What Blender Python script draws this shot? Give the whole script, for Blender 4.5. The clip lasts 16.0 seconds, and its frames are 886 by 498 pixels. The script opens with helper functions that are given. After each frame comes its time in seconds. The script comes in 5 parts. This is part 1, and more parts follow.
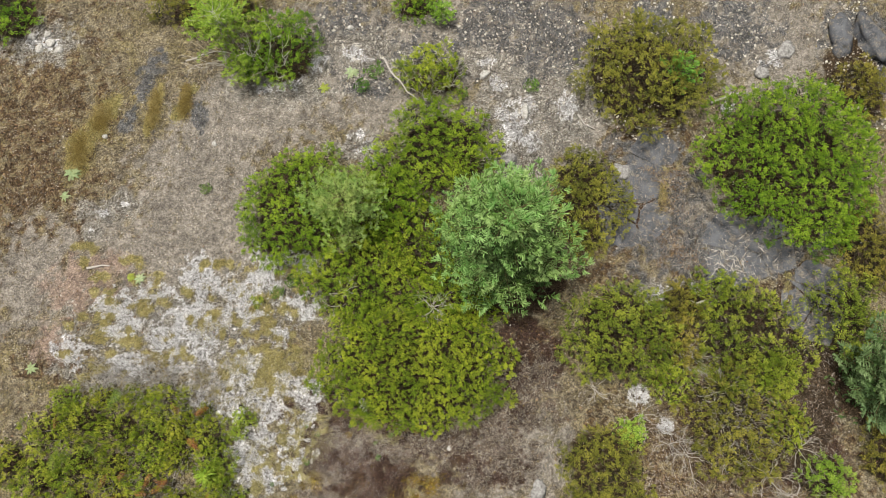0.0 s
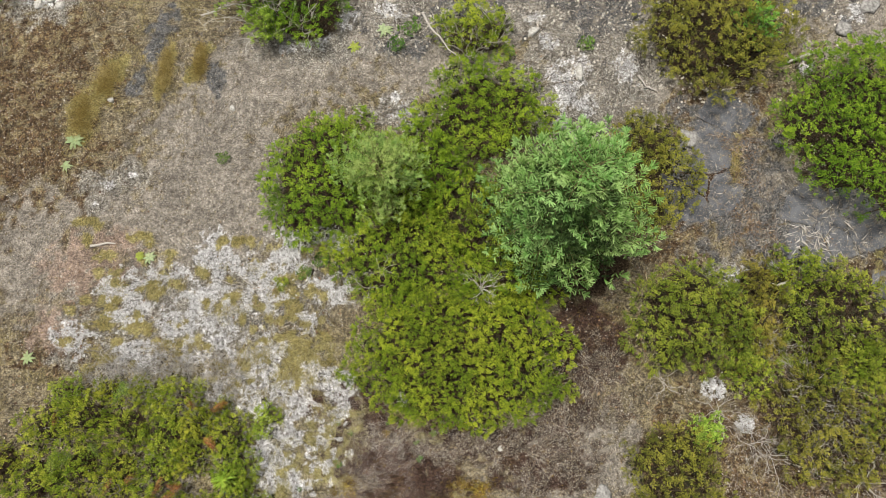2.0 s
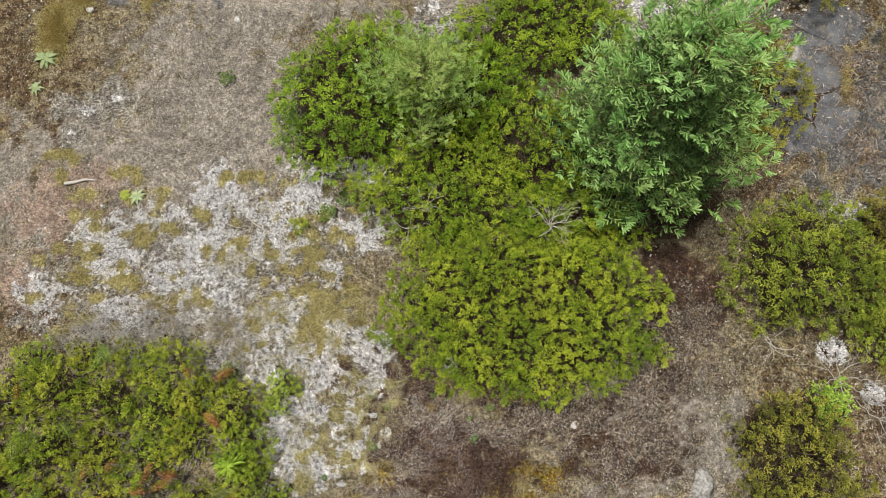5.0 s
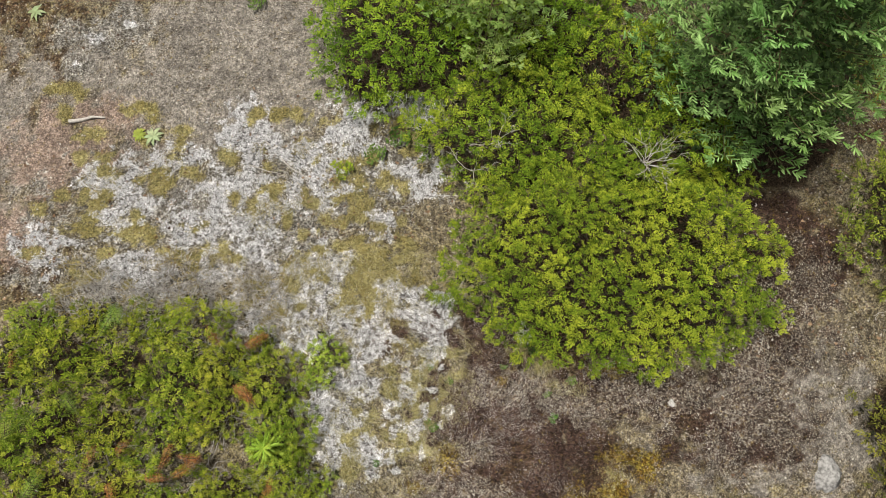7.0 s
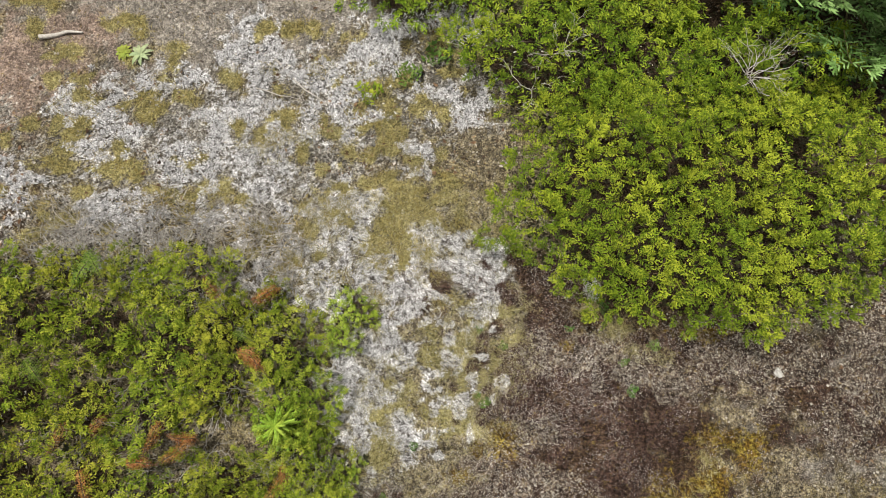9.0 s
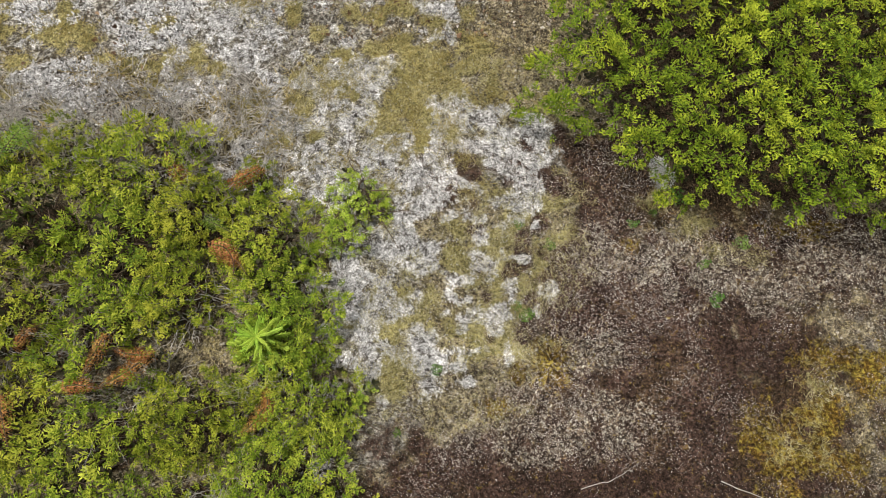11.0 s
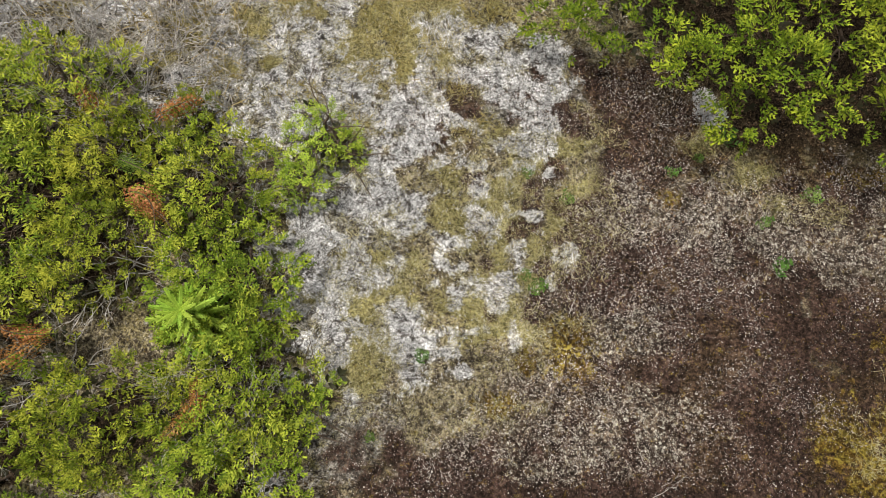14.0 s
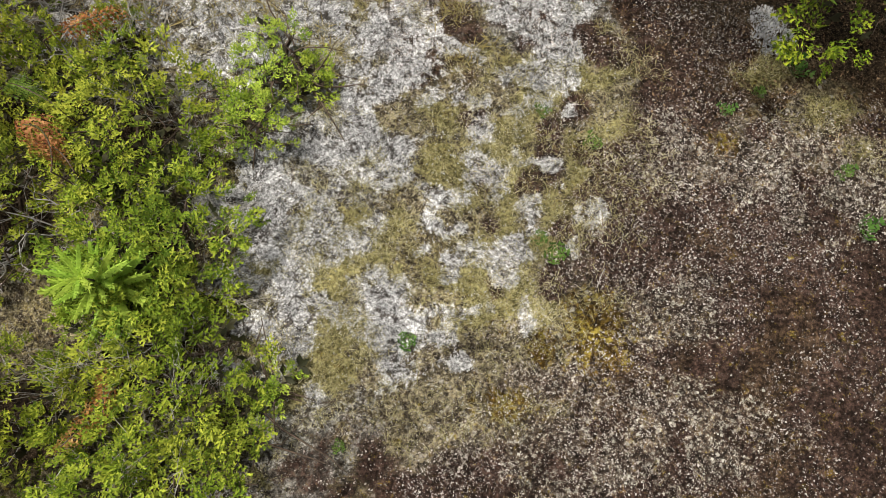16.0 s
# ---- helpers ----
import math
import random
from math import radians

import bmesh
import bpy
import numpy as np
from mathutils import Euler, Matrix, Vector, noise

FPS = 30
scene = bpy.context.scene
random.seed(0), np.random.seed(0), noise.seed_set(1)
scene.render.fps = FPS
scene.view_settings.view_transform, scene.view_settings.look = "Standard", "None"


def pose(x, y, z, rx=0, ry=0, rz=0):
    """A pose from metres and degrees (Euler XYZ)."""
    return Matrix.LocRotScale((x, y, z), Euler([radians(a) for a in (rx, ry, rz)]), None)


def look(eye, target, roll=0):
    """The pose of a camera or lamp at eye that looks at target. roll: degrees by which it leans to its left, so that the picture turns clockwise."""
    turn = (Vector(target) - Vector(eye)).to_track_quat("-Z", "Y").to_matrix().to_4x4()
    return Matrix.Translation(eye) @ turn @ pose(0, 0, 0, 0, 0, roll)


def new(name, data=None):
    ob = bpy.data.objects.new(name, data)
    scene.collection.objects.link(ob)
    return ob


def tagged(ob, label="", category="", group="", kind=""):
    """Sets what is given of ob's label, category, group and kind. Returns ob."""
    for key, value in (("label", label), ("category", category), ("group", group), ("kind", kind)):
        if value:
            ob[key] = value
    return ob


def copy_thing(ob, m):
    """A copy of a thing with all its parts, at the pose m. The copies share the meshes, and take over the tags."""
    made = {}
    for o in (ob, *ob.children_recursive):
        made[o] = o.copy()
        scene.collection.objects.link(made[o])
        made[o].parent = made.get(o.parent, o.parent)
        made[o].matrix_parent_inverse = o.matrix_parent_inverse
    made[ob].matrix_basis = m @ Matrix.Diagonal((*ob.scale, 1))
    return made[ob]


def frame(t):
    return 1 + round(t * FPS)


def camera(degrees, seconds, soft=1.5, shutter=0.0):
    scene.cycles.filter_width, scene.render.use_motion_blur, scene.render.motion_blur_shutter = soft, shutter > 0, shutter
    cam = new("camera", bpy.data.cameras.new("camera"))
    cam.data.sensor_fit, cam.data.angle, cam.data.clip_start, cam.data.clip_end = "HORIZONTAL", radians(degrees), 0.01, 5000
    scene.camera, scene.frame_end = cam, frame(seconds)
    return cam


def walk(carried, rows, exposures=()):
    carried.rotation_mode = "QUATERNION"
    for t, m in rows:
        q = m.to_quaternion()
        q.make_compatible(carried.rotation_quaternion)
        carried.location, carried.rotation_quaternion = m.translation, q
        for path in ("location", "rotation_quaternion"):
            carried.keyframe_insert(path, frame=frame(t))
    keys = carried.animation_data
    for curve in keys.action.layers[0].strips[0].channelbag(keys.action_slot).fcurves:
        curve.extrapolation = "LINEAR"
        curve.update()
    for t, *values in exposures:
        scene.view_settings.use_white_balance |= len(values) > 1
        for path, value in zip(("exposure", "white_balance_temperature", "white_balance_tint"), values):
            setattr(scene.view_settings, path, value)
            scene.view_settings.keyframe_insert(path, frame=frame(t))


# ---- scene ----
cam = camera(74.0, 16.0, soft=0.85)
PATH = [
    (0.0, pose(4.663, 3.608, 20.743, 11.84, 1.05, 0.11)),
    (0.5, pose(4.214, 3.528, 20.160, 11.85, 1.12, 0.09)),
    (1.0, pose(3.817, 3.445, 19.519, 11.88, 1.19, 0.12)),
    (1.5, pose(3.508, 3.349, 18.932, 11.97, 1.24, 0.13)),
    (2.0, pose(3.224, 3.256, 18.295, 12.03, 1.36, 0.17)),
    (2.5, pose(2.995, 3.149, 17.694, 12.19, 1.49, 0.13)),
    (3.0, pose(2.767, 2.989, 17.076, 12.33, 1.60, 0.15)),
    (3.2, pose(2.686, 2.912, 16.827, 12.44, 1.59, 0.15)),
    (5.3, pose(1.518, 2.108, 14.283, 12.33, 1.27, -0.18)),
    (5.5, pose(1.384, 2.032, 14.062, 12.35, 1.38, -0.10)),
    (6.0, pose(0.962, 1.883, 13.457, 12.28, 1.55, -0.05)),
    (6.5, pose(0.549, 1.728, 12.834, 12.32, 1.52, 0.04)),
    (7.0, pose(0.194, 1.587, 12.259, 12.37, 1.36, 0.09)),
    (7.5, pose(-0.100, 1.449, 11.623, 12.33, 1.36, 0.10)),
    (8.0, pose(-0.353, 1.330, 11.055, 12.37, 1.33, 0.15)),
    (8.5, pose(-0.565, 1.200, 10.437, 12.27, 1.37, 0.22)),
    (8.7, pose(-0.637, 1.134, 10.205, 12.28, 1.34, 0.22)),
    (10.8, pose(-1.156, -0.033, 7.706, 12.50, 1.23, 0.05)),
    (11.0, pose(-1.187, -0.161, 7.470, 12.35, 1.18, 0.09)),
    (11.5, pose(-1.182, -0.366, 6.926, 12.11, 1.34, 0.19)),
    (12.0, pose(-1.165, -0.407, 6.647, 12.05, 1.40, 0.23)),
    (12.5, pose(-1.143, -0.383, 6.453, 12.09, 1.38, 0.27)),
    (13.0, pose(-1.116, -0.337, 6.240, 12.10, 1.30, 0.26)),
    (13.5, pose(-1.097, -0.276, 5.991, 12.06, 1.22, 0.28)),
    (14.0, pose(-1.094, -0.253, 5.768, 12.20, 1.20, 0.24)),
    (14.5, pose(-1.095, -0.237, 5.494, 12.22, 1.21, 0.23)),
    (15.0, pose(-1.083, -0.242, 5.159, 12.13, 1.24, 0.31)),
    (15.5, pose(-1.053, -0.278, 4.775, 12.17, 1.17, 0.31)),
    (16.0, pose(-1.063, -0.310, 4.442, 12.14, 1.13, 0.25)),
]
walk(cam, PATH)

# world, sun and exposure: a bright overcast noon
world = bpy.data.worlds.new("overcast_sky")
scene.world = world
world.use_nodes = True
wt = world.node_tree
wt.nodes.clear()
sky = wt.nodes.new("ShaderNodeTexSky")
sky.sky_type = "NISHITA"
sky.sun_disc = False
sky.sun_elevation, sky.sun_rotation = radians(73), radians(-49)
sky.dust_density = 3.0
pale = wt.nodes.new("ShaderNodeHueSaturation")
pale.inputs["Saturation"].default_value = 0.04
back = wt.nodes.new("ShaderNodeBackground")
back.inputs["Strength"].default_value = 0.072
wout = wt.nodes.new("ShaderNodeOutputWorld")
wt.links.new(sky.outputs[0], pale.inputs["Color"])
wt.links.new(pale.outputs[0], back.inputs["Color"])
wt.links.new(back.outputs[0], wout.inputs["Surface"])
sun = new("sun", bpy.data.lights.new("sun", "SUN"))
sun.data.energy, sun.data.angle, sun.data.color = 3.3, radians(13), (1.0, 0.95, 0.84)
sun.matrix_world = look((-3.5, 3.0, 15), (0, 0, 0))
scene.view_settings.exposure = 0.63


# ---- node helpers ----
def material(name, rough=0.8, spec=0.3):
    m = bpy.data.materials.new(name)
    m.use_nodes = True
    nt = m.node_tree
    b = nt.nodes["Principled BSDF"]
    b.inputs["Roughness"].default_value = rough
    b.inputs["Specular IOR Level"].default_value = spec
    return m, nt, b


def put(nt, sock, v):
    if isinstance(v, bpy.types.NodeSocket):
        nt.links.new(v, sock)
    elif isinstance(v, tuple) and len(v) == 3 and sock.type == "RGBA":
        sock.default_value = (*v, 1)
    else:
        sock.default_value = v


def coords(nt, world_space=True):
    if world_space:
        return nt.nodes.new("ShaderNodeNewGeometry").outputs["Position"]
    return nt.nodes.new("ShaderNodeTexCoord").outputs["Object"]


def fuzz(nt, vec, scale, detail=4.0, rough=0.6, distort=0.0):
    n = nt.nodes.new("ShaderNodeTexNoise")
    put(nt, n.inputs["Vector"], vec)
    n.inputs["Scale"].default_value, n.inputs["Detail"].default_value = scale, detail
    n.inputs["Roughness"].default_value, n.inputs["Distortion"].default_value = rough, distort
    return n.outputs[0]


def cells(nt, vec, scale, feature="F1", rand=1.0):
    n = nt.nodes.new("ShaderNodeTexVoronoi")
    n.feature = feature
    put(nt, n.inputs["Vector"], vec)
    n.inputs["Scale"].default_value, n.inputs["Randomness"].default_value = scale, rand
    return n


def calc(nt, op, a, b=0.0):
    n = nt.nodes.new("ShaderNodeMath")
    n.operation = op
    put(nt, n.inputs[0], a)
    put(nt, n.inputs[1], b)
    return n.outputs[0]


def step(nt, v, lo, hi, a=0.0, b=1.0):
    n = nt.nodes.new("ShaderNodeMapRange")
    n.interpolation_type = "SMOOTHSTEP"
    for i, x in enumerate((v, lo, hi, a, b)):
        put(nt, n.inputs[i], x)
    return n.outputs[0]


def blend(nt, f, a, b, mode="MIX"):
    n = nt.nodes.new("ShaderNodeMix")
    n.data_type, n.blend_type = "RGBA", mode
    put(nt, n.inputs[0], f)
    put(nt, n.inputs[6], a)
    put(nt, n.inputs[7], b)
    return n.outputs[2]


def bump(nt, b, height, strength, dist):
    n = nt.nodes.new("ShaderNodeBump")
    n.inputs["Strength"].default_value, n.inputs["Distance"].default_value = strength, dist
    put(nt, n.inputs["Height"], height)
    nt.links.new(n.outputs[0], b.inputs["Normal"])


def attr(nt, name):
    n = nt.nodes.new("ShaderNodeAttribute")
    n.attribute_name = name
    return n.outputs["Fac"]


def island(nt):
    return nt.nodes.new("ShaderNodeNewGeometry").outputs["Random Per Island"]


# ---- materials ----
def leaf_material(name, dark, mid, light, glow=0.3, patch=0.9):
    """Leaves: a tint for each leaf, drifts of older and fresher growth, light passing through."""
    m, nt, b = material(name, 0.6, 0.12)
    p = coords(nt)
    r = island(nt)
    drift = step(nt, fuzz(nt, p, patch, 3), 0.35, 0.65)
    c = blend(nt, step(nt, r, 0.0, 0.6), dark, mid)
    c = blend(nt, step(nt, calc(nt, "ADD", calc(nt, "MULTIPLY", r, 0.6), calc(nt, "MULTIPLY", drift, 0.5)), 0.45, 1.0), c, light)
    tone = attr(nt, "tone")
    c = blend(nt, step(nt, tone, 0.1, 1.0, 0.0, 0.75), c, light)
    # negative tone darkens: some tufts at random, cleft sprays as painted shade
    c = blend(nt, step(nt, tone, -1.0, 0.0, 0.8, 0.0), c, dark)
    info = nt.nodes.new("ShaderNodeObjectInfo")
    hsv = nt.nodes.new("ShaderNodeHueSaturation")
    put(nt, hsv.inputs["Hue"], step(nt, info.outputs["Random"], 0.0, 1.0, 0.488, 0.511))
    put(nt, hsv.inputs["Value"], step(nt, fuzz(nt, p, 14, 2), 0.3, 0.7, 0.8, 1.15))
    put(nt, hsv.inputs["Color"], c)
    put(nt, b.inputs["Base Color"], hsv.outputs[0])
    t = nt.nodes.new("ShaderNodeBsdfTranslucent")
    put(nt, t.inputs["Color"], hsv.outputs[0])
    x = nt.nodes.new("ShaderNodeMixShader")
    x.inputs[0].default_value = glow
    nt.links.new(b.outputs[0], x.inputs[1])
    nt.links.new(t.outputs[0], x.inputs[2])
    nt.links.new(x.outputs[0], nt.nodes["Material Output"].inputs["Surface"])
    return m


def plain_material(name, a, b2, scale=30.0, rough=0.85, relief=0.4, isle=False):
    m, nt, b = material(name, rough, 0.2)
    p = coords(nt)
    c = blend(nt, step(nt, fuzz(nt, p, scale, 5), 0.3, 0.7), a, b2)
    if isle:
        c = blend(nt, island(nt), a, c)
    put(nt, b.inputs["Base Color"], c)
    bump(nt, b, fuzz(nt, p, scale * 3, 4), relief, 0.01)
    return m


M_YELLOW = leaf_material("yellow_green_leaves", (0.047, 0.090, 0.008), (0.150, 0.240, 0.014), (0.345, 0.420, 0.035), 0.18)
M_BRIGHT = leaf_material("bright_green_leaves", (0.046, 0.097, 0.009), (0.145, 0.250, 0.013), (0.280, 0.400, 0.030), 0.18)
M_DULL = leaf_material("dull_green_leaves", (0.055, 0.080, 0.011), (0.165, 0.208, 0.020), (0.325, 0.350, 0.045), 0.18)
M_OLIVE = leaf_material("olive_leaves", (0.065, 0.072, 0.014), (0.175, 0.175, 0.024), (0.32, 0.290, 0.050), 0.18)
M_HEATH = leaf_material("heath_leaves", (0.066, 0.106, 0.010), (0.200, 0.264, 0.020), (0.405, 0.432, 0.052), 0.18, patch=1.6)
M_SPRIG = leaf_material("young_heath_leaves", (0.115, 0.185, 0.018), (0.29, 0.385, 0.038), (0.48, 0.55, 0.085), 0.25, patch=1.6)
# near-black brown: the shade deep in the crowns, put into leaf colour
M_SHADE_CORE = leaf_material("crown_shade_leaves", (0.013, 0.014, 0.006), (0.024, 0.024, 0.010), (0.042, 0.038, 0.018), 0.0)
# needle green darkened to stand for the shade inside spruce crowns
M_SHADE_NEEDLE = leaf_material("old_needles", (0.028, 0.050, 0.013), (0.058, 0.100, 0.027), (0.10, 0.15, 0.045), 0.1)
M_SPRUCE = leaf_material("spruce_needles", (0.058, 0.115, 0.018), (0.150, 0.295, 0.068), (0.35, 0.53, 0.19), 0.2)
M_DARKSPRUCE = leaf_material("shaded_spruce_needles", (0.045, 0.075, 0.024), (0.095, 0.165, 0.058), (0.20, 0.29, 0.13), 0.15)
M_AIRY = leaf_material("grey_green_needles", (0.105, 0.180, 0.034), (0.215, 0.330, 0.072), (0.35, 0.46, 0.14), 0.2)
M_LIME = leaf_material("lime_needles", (0.17, 0.28, 0.030), (0.31, 0.45, 0.055), (0.45, 0.58, 0.10), 0.18)
M_SAPLING = leaf_material("fresh_green_leaves", (0.085, 0.150, 0.015), (0.19, 0.305, 0.03), (0.33, 0.45, 0.07), 0.18)
M_VIVID = leaf_material("vivid_green_leaves", (0.050, 0.150, 0.018), (0.105, 0.300, 0.035), (0.20, 0.42, 0.07), 0.2)
M_FERN = leaf_material("green_fern", (0.09, 0.165, 0.025), (0.19, 0.29, 0.05), (0.30, 0.39, 0.08), 0.3)
M_RUST = leaf_material("dead_fern", (0.16, 0.064, 0.020), (0.34, 0.150, 0.048), (0.50, 0.29, 0.11), 0.2, 6.0)
M_ROSETTE = leaf_material("pale_rosette_leaves", (0.17, 0.24, 0.10), (0.27, 0.34, 0.17), (0.36, 0.42, 0.24), 0.2)
M_LIMEROSE = leaf_material("yellow_rosette_leaves", (0.16, 0.22, 0.03), (0.25, 0.30, 0.05), (0.34, 0.36, 0.10), 0.2)
M_STRAW = leaf_material("straw_blades", (0.170, 0.155, 0.052), (0.37, 0.342, 0.160), (0.61, 0.565, 0.35), 0.2, 2.0)
M_OCHRE = leaf_material("ochre_blades", (0.165, 0.118, 0.034), (0.35, 0.270, 0.092), (0.50, 0.41, 0.19), 0.2, 2.0)
M_WISP = leaf_material("grey_wisps", (0.17, 0.155, 0.135), (0.32, 0.30, 0.27), (0.50, 0.48, 0.44), 0.1, 3.0)
M_WEED = leaf_material("weed_leaves", (0.045, 0.095, 0.018), (0.09, 0.17, 0.030), (0.16, 0.24, 0.06), 0.2)
M_LICHEN = leaf_material("reindeer_lichen", (0.34, 0.333, 0.338), (0.57, 0.563, 0.572), (0.76, 0.753, 0.765), 0.15, 5.0)
M_FLAKE = leaf_material("pale_flakes", (0.13, 0.110, 0.092), (0.32, 0.290, 0.250), (0.58, 0.54, 0.48), 0.0, 4.0)
M_CREAM = leaf_material("cream_flakes", (0.15, 0.122, 0.105), (0.34, 0.298, 0.268), (0.58, 0.535, 0.49), 0.0, 4.0)
M_LITTER = leaf_material("dry_leaf_litter", (0.05, 0.030, 0.018), (0.14, 0.085, 0.045), (0.30, 0.21, 0.12), 0.1, 4.0)
M_TWIG = leaf_material("dry_splinters", (0.075, 0.058, 0.045), (0.18, 0.15, 0.12), (0.40, 0.36, 0.31), 0.05, 4.0)
M_BARK = plain_material("brown_bark", (0.05, 0.035, 0.025), (0.13, 0.095, 0.07), 25)
M_TWIGBARK = plain_material("olive_twig_bark", (0.10, 0.085, 0.035), (0.19, 0.165, 0.07), 30)
M_GREYWOOD = plain_material("grey_dead_wood", (0.20, 0.185, 0.175), (0.42, 0.40, 0.38), 40)
M_WHITEWOOD = plain_material("bleached_wood", (0.27, 0.245, 0.22), (0.52, 0.49, 0.455), 30)
M_STONE = plain_material("pale_stone", (0.11, 0.105, 0.10), (0.32, 0.31, 0.30), 14, relief=0.8)


M_WHITESTONE = plain_material("white_stone", (0.24, 0.23, 0.21), (0.50, 0.485, 0.46), 16, relief=0.8)


def slab_material():
    m, nt, b = material("dark_slab_rock", 0.75, 0.3)
    p = coords(nt)
    c = blend(nt, step(nt, fuzz(nt, p, 2.2, 6), 0.3, 0.7), (0.038, 0.040, 0.047), (0.102, 0.107, 0.120))
    pits = step(nt, fuzz(nt, p, 11, 3), 0.63, 0.70)
    c = blend(nt, pits, c, (0.02, 0.02, 0.022))
    c = blend(nt, step(nt, fuzz(nt, p, 34, 4, 0.7), 0.56, 0.64, 0.0, 0.8), c, (0.25, 0.24, 0.235))
    c = blend(nt, step(nt, fuzz(nt, p, 3.2, 6, 0.75), 0.52, 0.60, 0.0, 0.9), c, blend(nt, step(nt, fuzz(nt, p, 30, 3), 0.45, 0.56), (0.07, 0.058, 0.045), (0.24, 0.215, 0.185)))
    put(nt, b.inputs["Base Color"], c)
    bump(nt, b, fuzz(nt, p, 14, 6), 0.35, 0.02)
    return m


M_SLAB = slab_material()


def ground_material():
    """Heath soil: base of dry moss and grit, then each kind of cover by its share, with ragged edges."""
    m, nt, b = material("heath_ground", 0.95, 0.1)
    p = coords(nt)
    n_lo, n_mid, n_hi, n_fine = fuzz(nt, p, 1.1, 5), fuzz(nt, p, 6, 6, 0.7), fuzz(nt, p, 24, 5, 0.75), fuzz(nt, p, 85, 3, 0.75)
    n_alt = fuzz(nt, p, 11, 5, 0.75, 0.6)
    crumb, grit = cells(nt, p, 30.0), cells(nt, p, 62.0)

    def cover(name, soft=0.10, hi=1.3, fine=0.7, grains=None):
        v = calc(nt, "ADD", attr(nt, name), calc(nt, "MULTIPLY", calc(nt, "SUBTRACT", grains or n_hi, 0.5), hi))
        v = calc(nt, "ADD", v, calc(nt, "MULTIPLY", calc(nt, "SUBTRACT", n_fine, 0.5), fine))
        return step(nt, v, 0.5 - soft, 0.5 + soft)

    def pale_bits(c, tone, lo, hi, most=0.9):
        return blend(nt, step(nt, n_fine, lo, hi, 0.0, most), c, tone)

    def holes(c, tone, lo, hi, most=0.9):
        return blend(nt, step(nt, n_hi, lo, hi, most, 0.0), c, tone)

    # base: dry moss and thatch of tan and olive, brown holes, pale bits
    c = blend(nt, step(nt, n_alt, 0.420, 0.565), (0.150, 0.118, 0.068), (0.365, 0.310, 0.200))
    c = blend(nt, step(nt, n_lo, 0.479, 0.574, 0.0, 0.6), c, (0.250, 0.205, 0.075))
    c = blend(nt, step(nt, n_mid, 0.43, 0.49, 0.75, 0.0), c, (0.075, 0.055, 0.035))
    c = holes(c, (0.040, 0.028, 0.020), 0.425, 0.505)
    c = pale_bits(c, (0.44, 0.395, 0.31), 0.535, 0.595, 0.8)
    # brown soil and rusty moss
    brown = blend(nt, step(nt, n_alt, 0.431, 0.554), (0.036, 0.022, 0.013), (0.165, 0.110, 0.058))
    n_blot = fuzz(nt, p, 2.7, 5, 0.65)
    brown = blend(nt, step(nt, n_blot, 0.50, 0.545, 0.0, 0.85), brown, blend(nt, step(nt, n_hi, 0.44, 0.56), (0.16, 0.125, 0.062), (0.34, 0.285, 0.17)))
    brown = blend(nt, step(nt, n_mid, 0.42, 0.48, 0.8, 0.0), brown, (0.045, 0.022, 0.011))
    brown = pale_bits(brown, (0.34, 0.27, 0.19), 0.555, 0.595, 0.7)
    c = blend(nt, cover("brown"), c, brown)
    # grey-purple grit
    g = blend(nt, grit.outputs["Color"], (0.165, 0.146, 0.126), (0.420, 0.377, 0.328))
    g = blend(nt, step(nt, n_alt, 0.446, 0.569, 0.0, 0.5), g, (0.272, 0.243, 0.208))
    g = holes(g, (0.090, 0.074, 0.066), 0.395, 0.445, 0.45)
    g = pale_bits(g, (0.42, 0.385, 0.36), 0.555, 0.605, 0.5)
    c = blend(nt, cover("gravel", 0.25), c, g)
    stones = cells(nt, p, 15.0)
    kind = calc(nt, "ADD", stones.outputs["Color"], 0.0)
    body = step(nt, stones.outputs["Distance"], 0.22, 0.36, 1.0, 0.0)
    c = blend(nt, calc(nt, "MULTIPLY", body, step(nt, kind, 0.60, 0.66, 0.0, 0.8)), c, (0.47, 0.43, 0.375))
    c = blend(nt, calc(nt, "MULTIPLY", body, step(nt, kind, 0.34, 0.40, 0.8, 0.0)), c, (0.062, 0.048, 0.036))
    pk = blend(nt, step(nt, n_hi, 0.413, 0.564), (0.195, 0.138, 0.110), (0.390, 0.300, 0.248))
    c = blend(nt, cover("pink", 0.3), c, pk)
    # bare rock at the surface
    r = blend(nt, step(nt, n_alt, 0.422, 0.578), (0.052, 0.053, 0.057), (0.140, 0.142, 0.148))
    r = holes(r, (0.025, 0.023, 0.022), 0.405, 0.445)
    r = blend(nt, step(nt, n_hi, 0.56, 0.61, 0.0, 0.7), r, (0.34, 0.33, 0.32))
    r = pale_bits(r, (0.40, 0.38, 0.36), 0.545, 0.595, 0.85)
    c = blend(nt, cover("slab", 0.12), c, r)
    # old grey lichen, broken and dirty
    ash = blend(nt, step(nt, n_alt, 0.42, 0.57), (0.200, 0.182, 0.150), (0.56, 0.54, 0.505))
    ash = holes(ash, (0.060, 0.048, 0.038), 0.435, 0.505, 0.95)
    ash = blend(nt, step(nt, n_fine, 0.42, 0.48, 0.8, 0.0), ash, (0.12, 0.10, 0.08))
    c = blend(nt, cover("ash", 0.15, 2.4, 1.0, n_alt), c, ash)
    # straw-coloured grass thatch
    s = blend(nt, step(nt, n_hi, 0.420, 0.565), (0.160, 0.142, 0.052), (0.365, 0.330, 0.150))
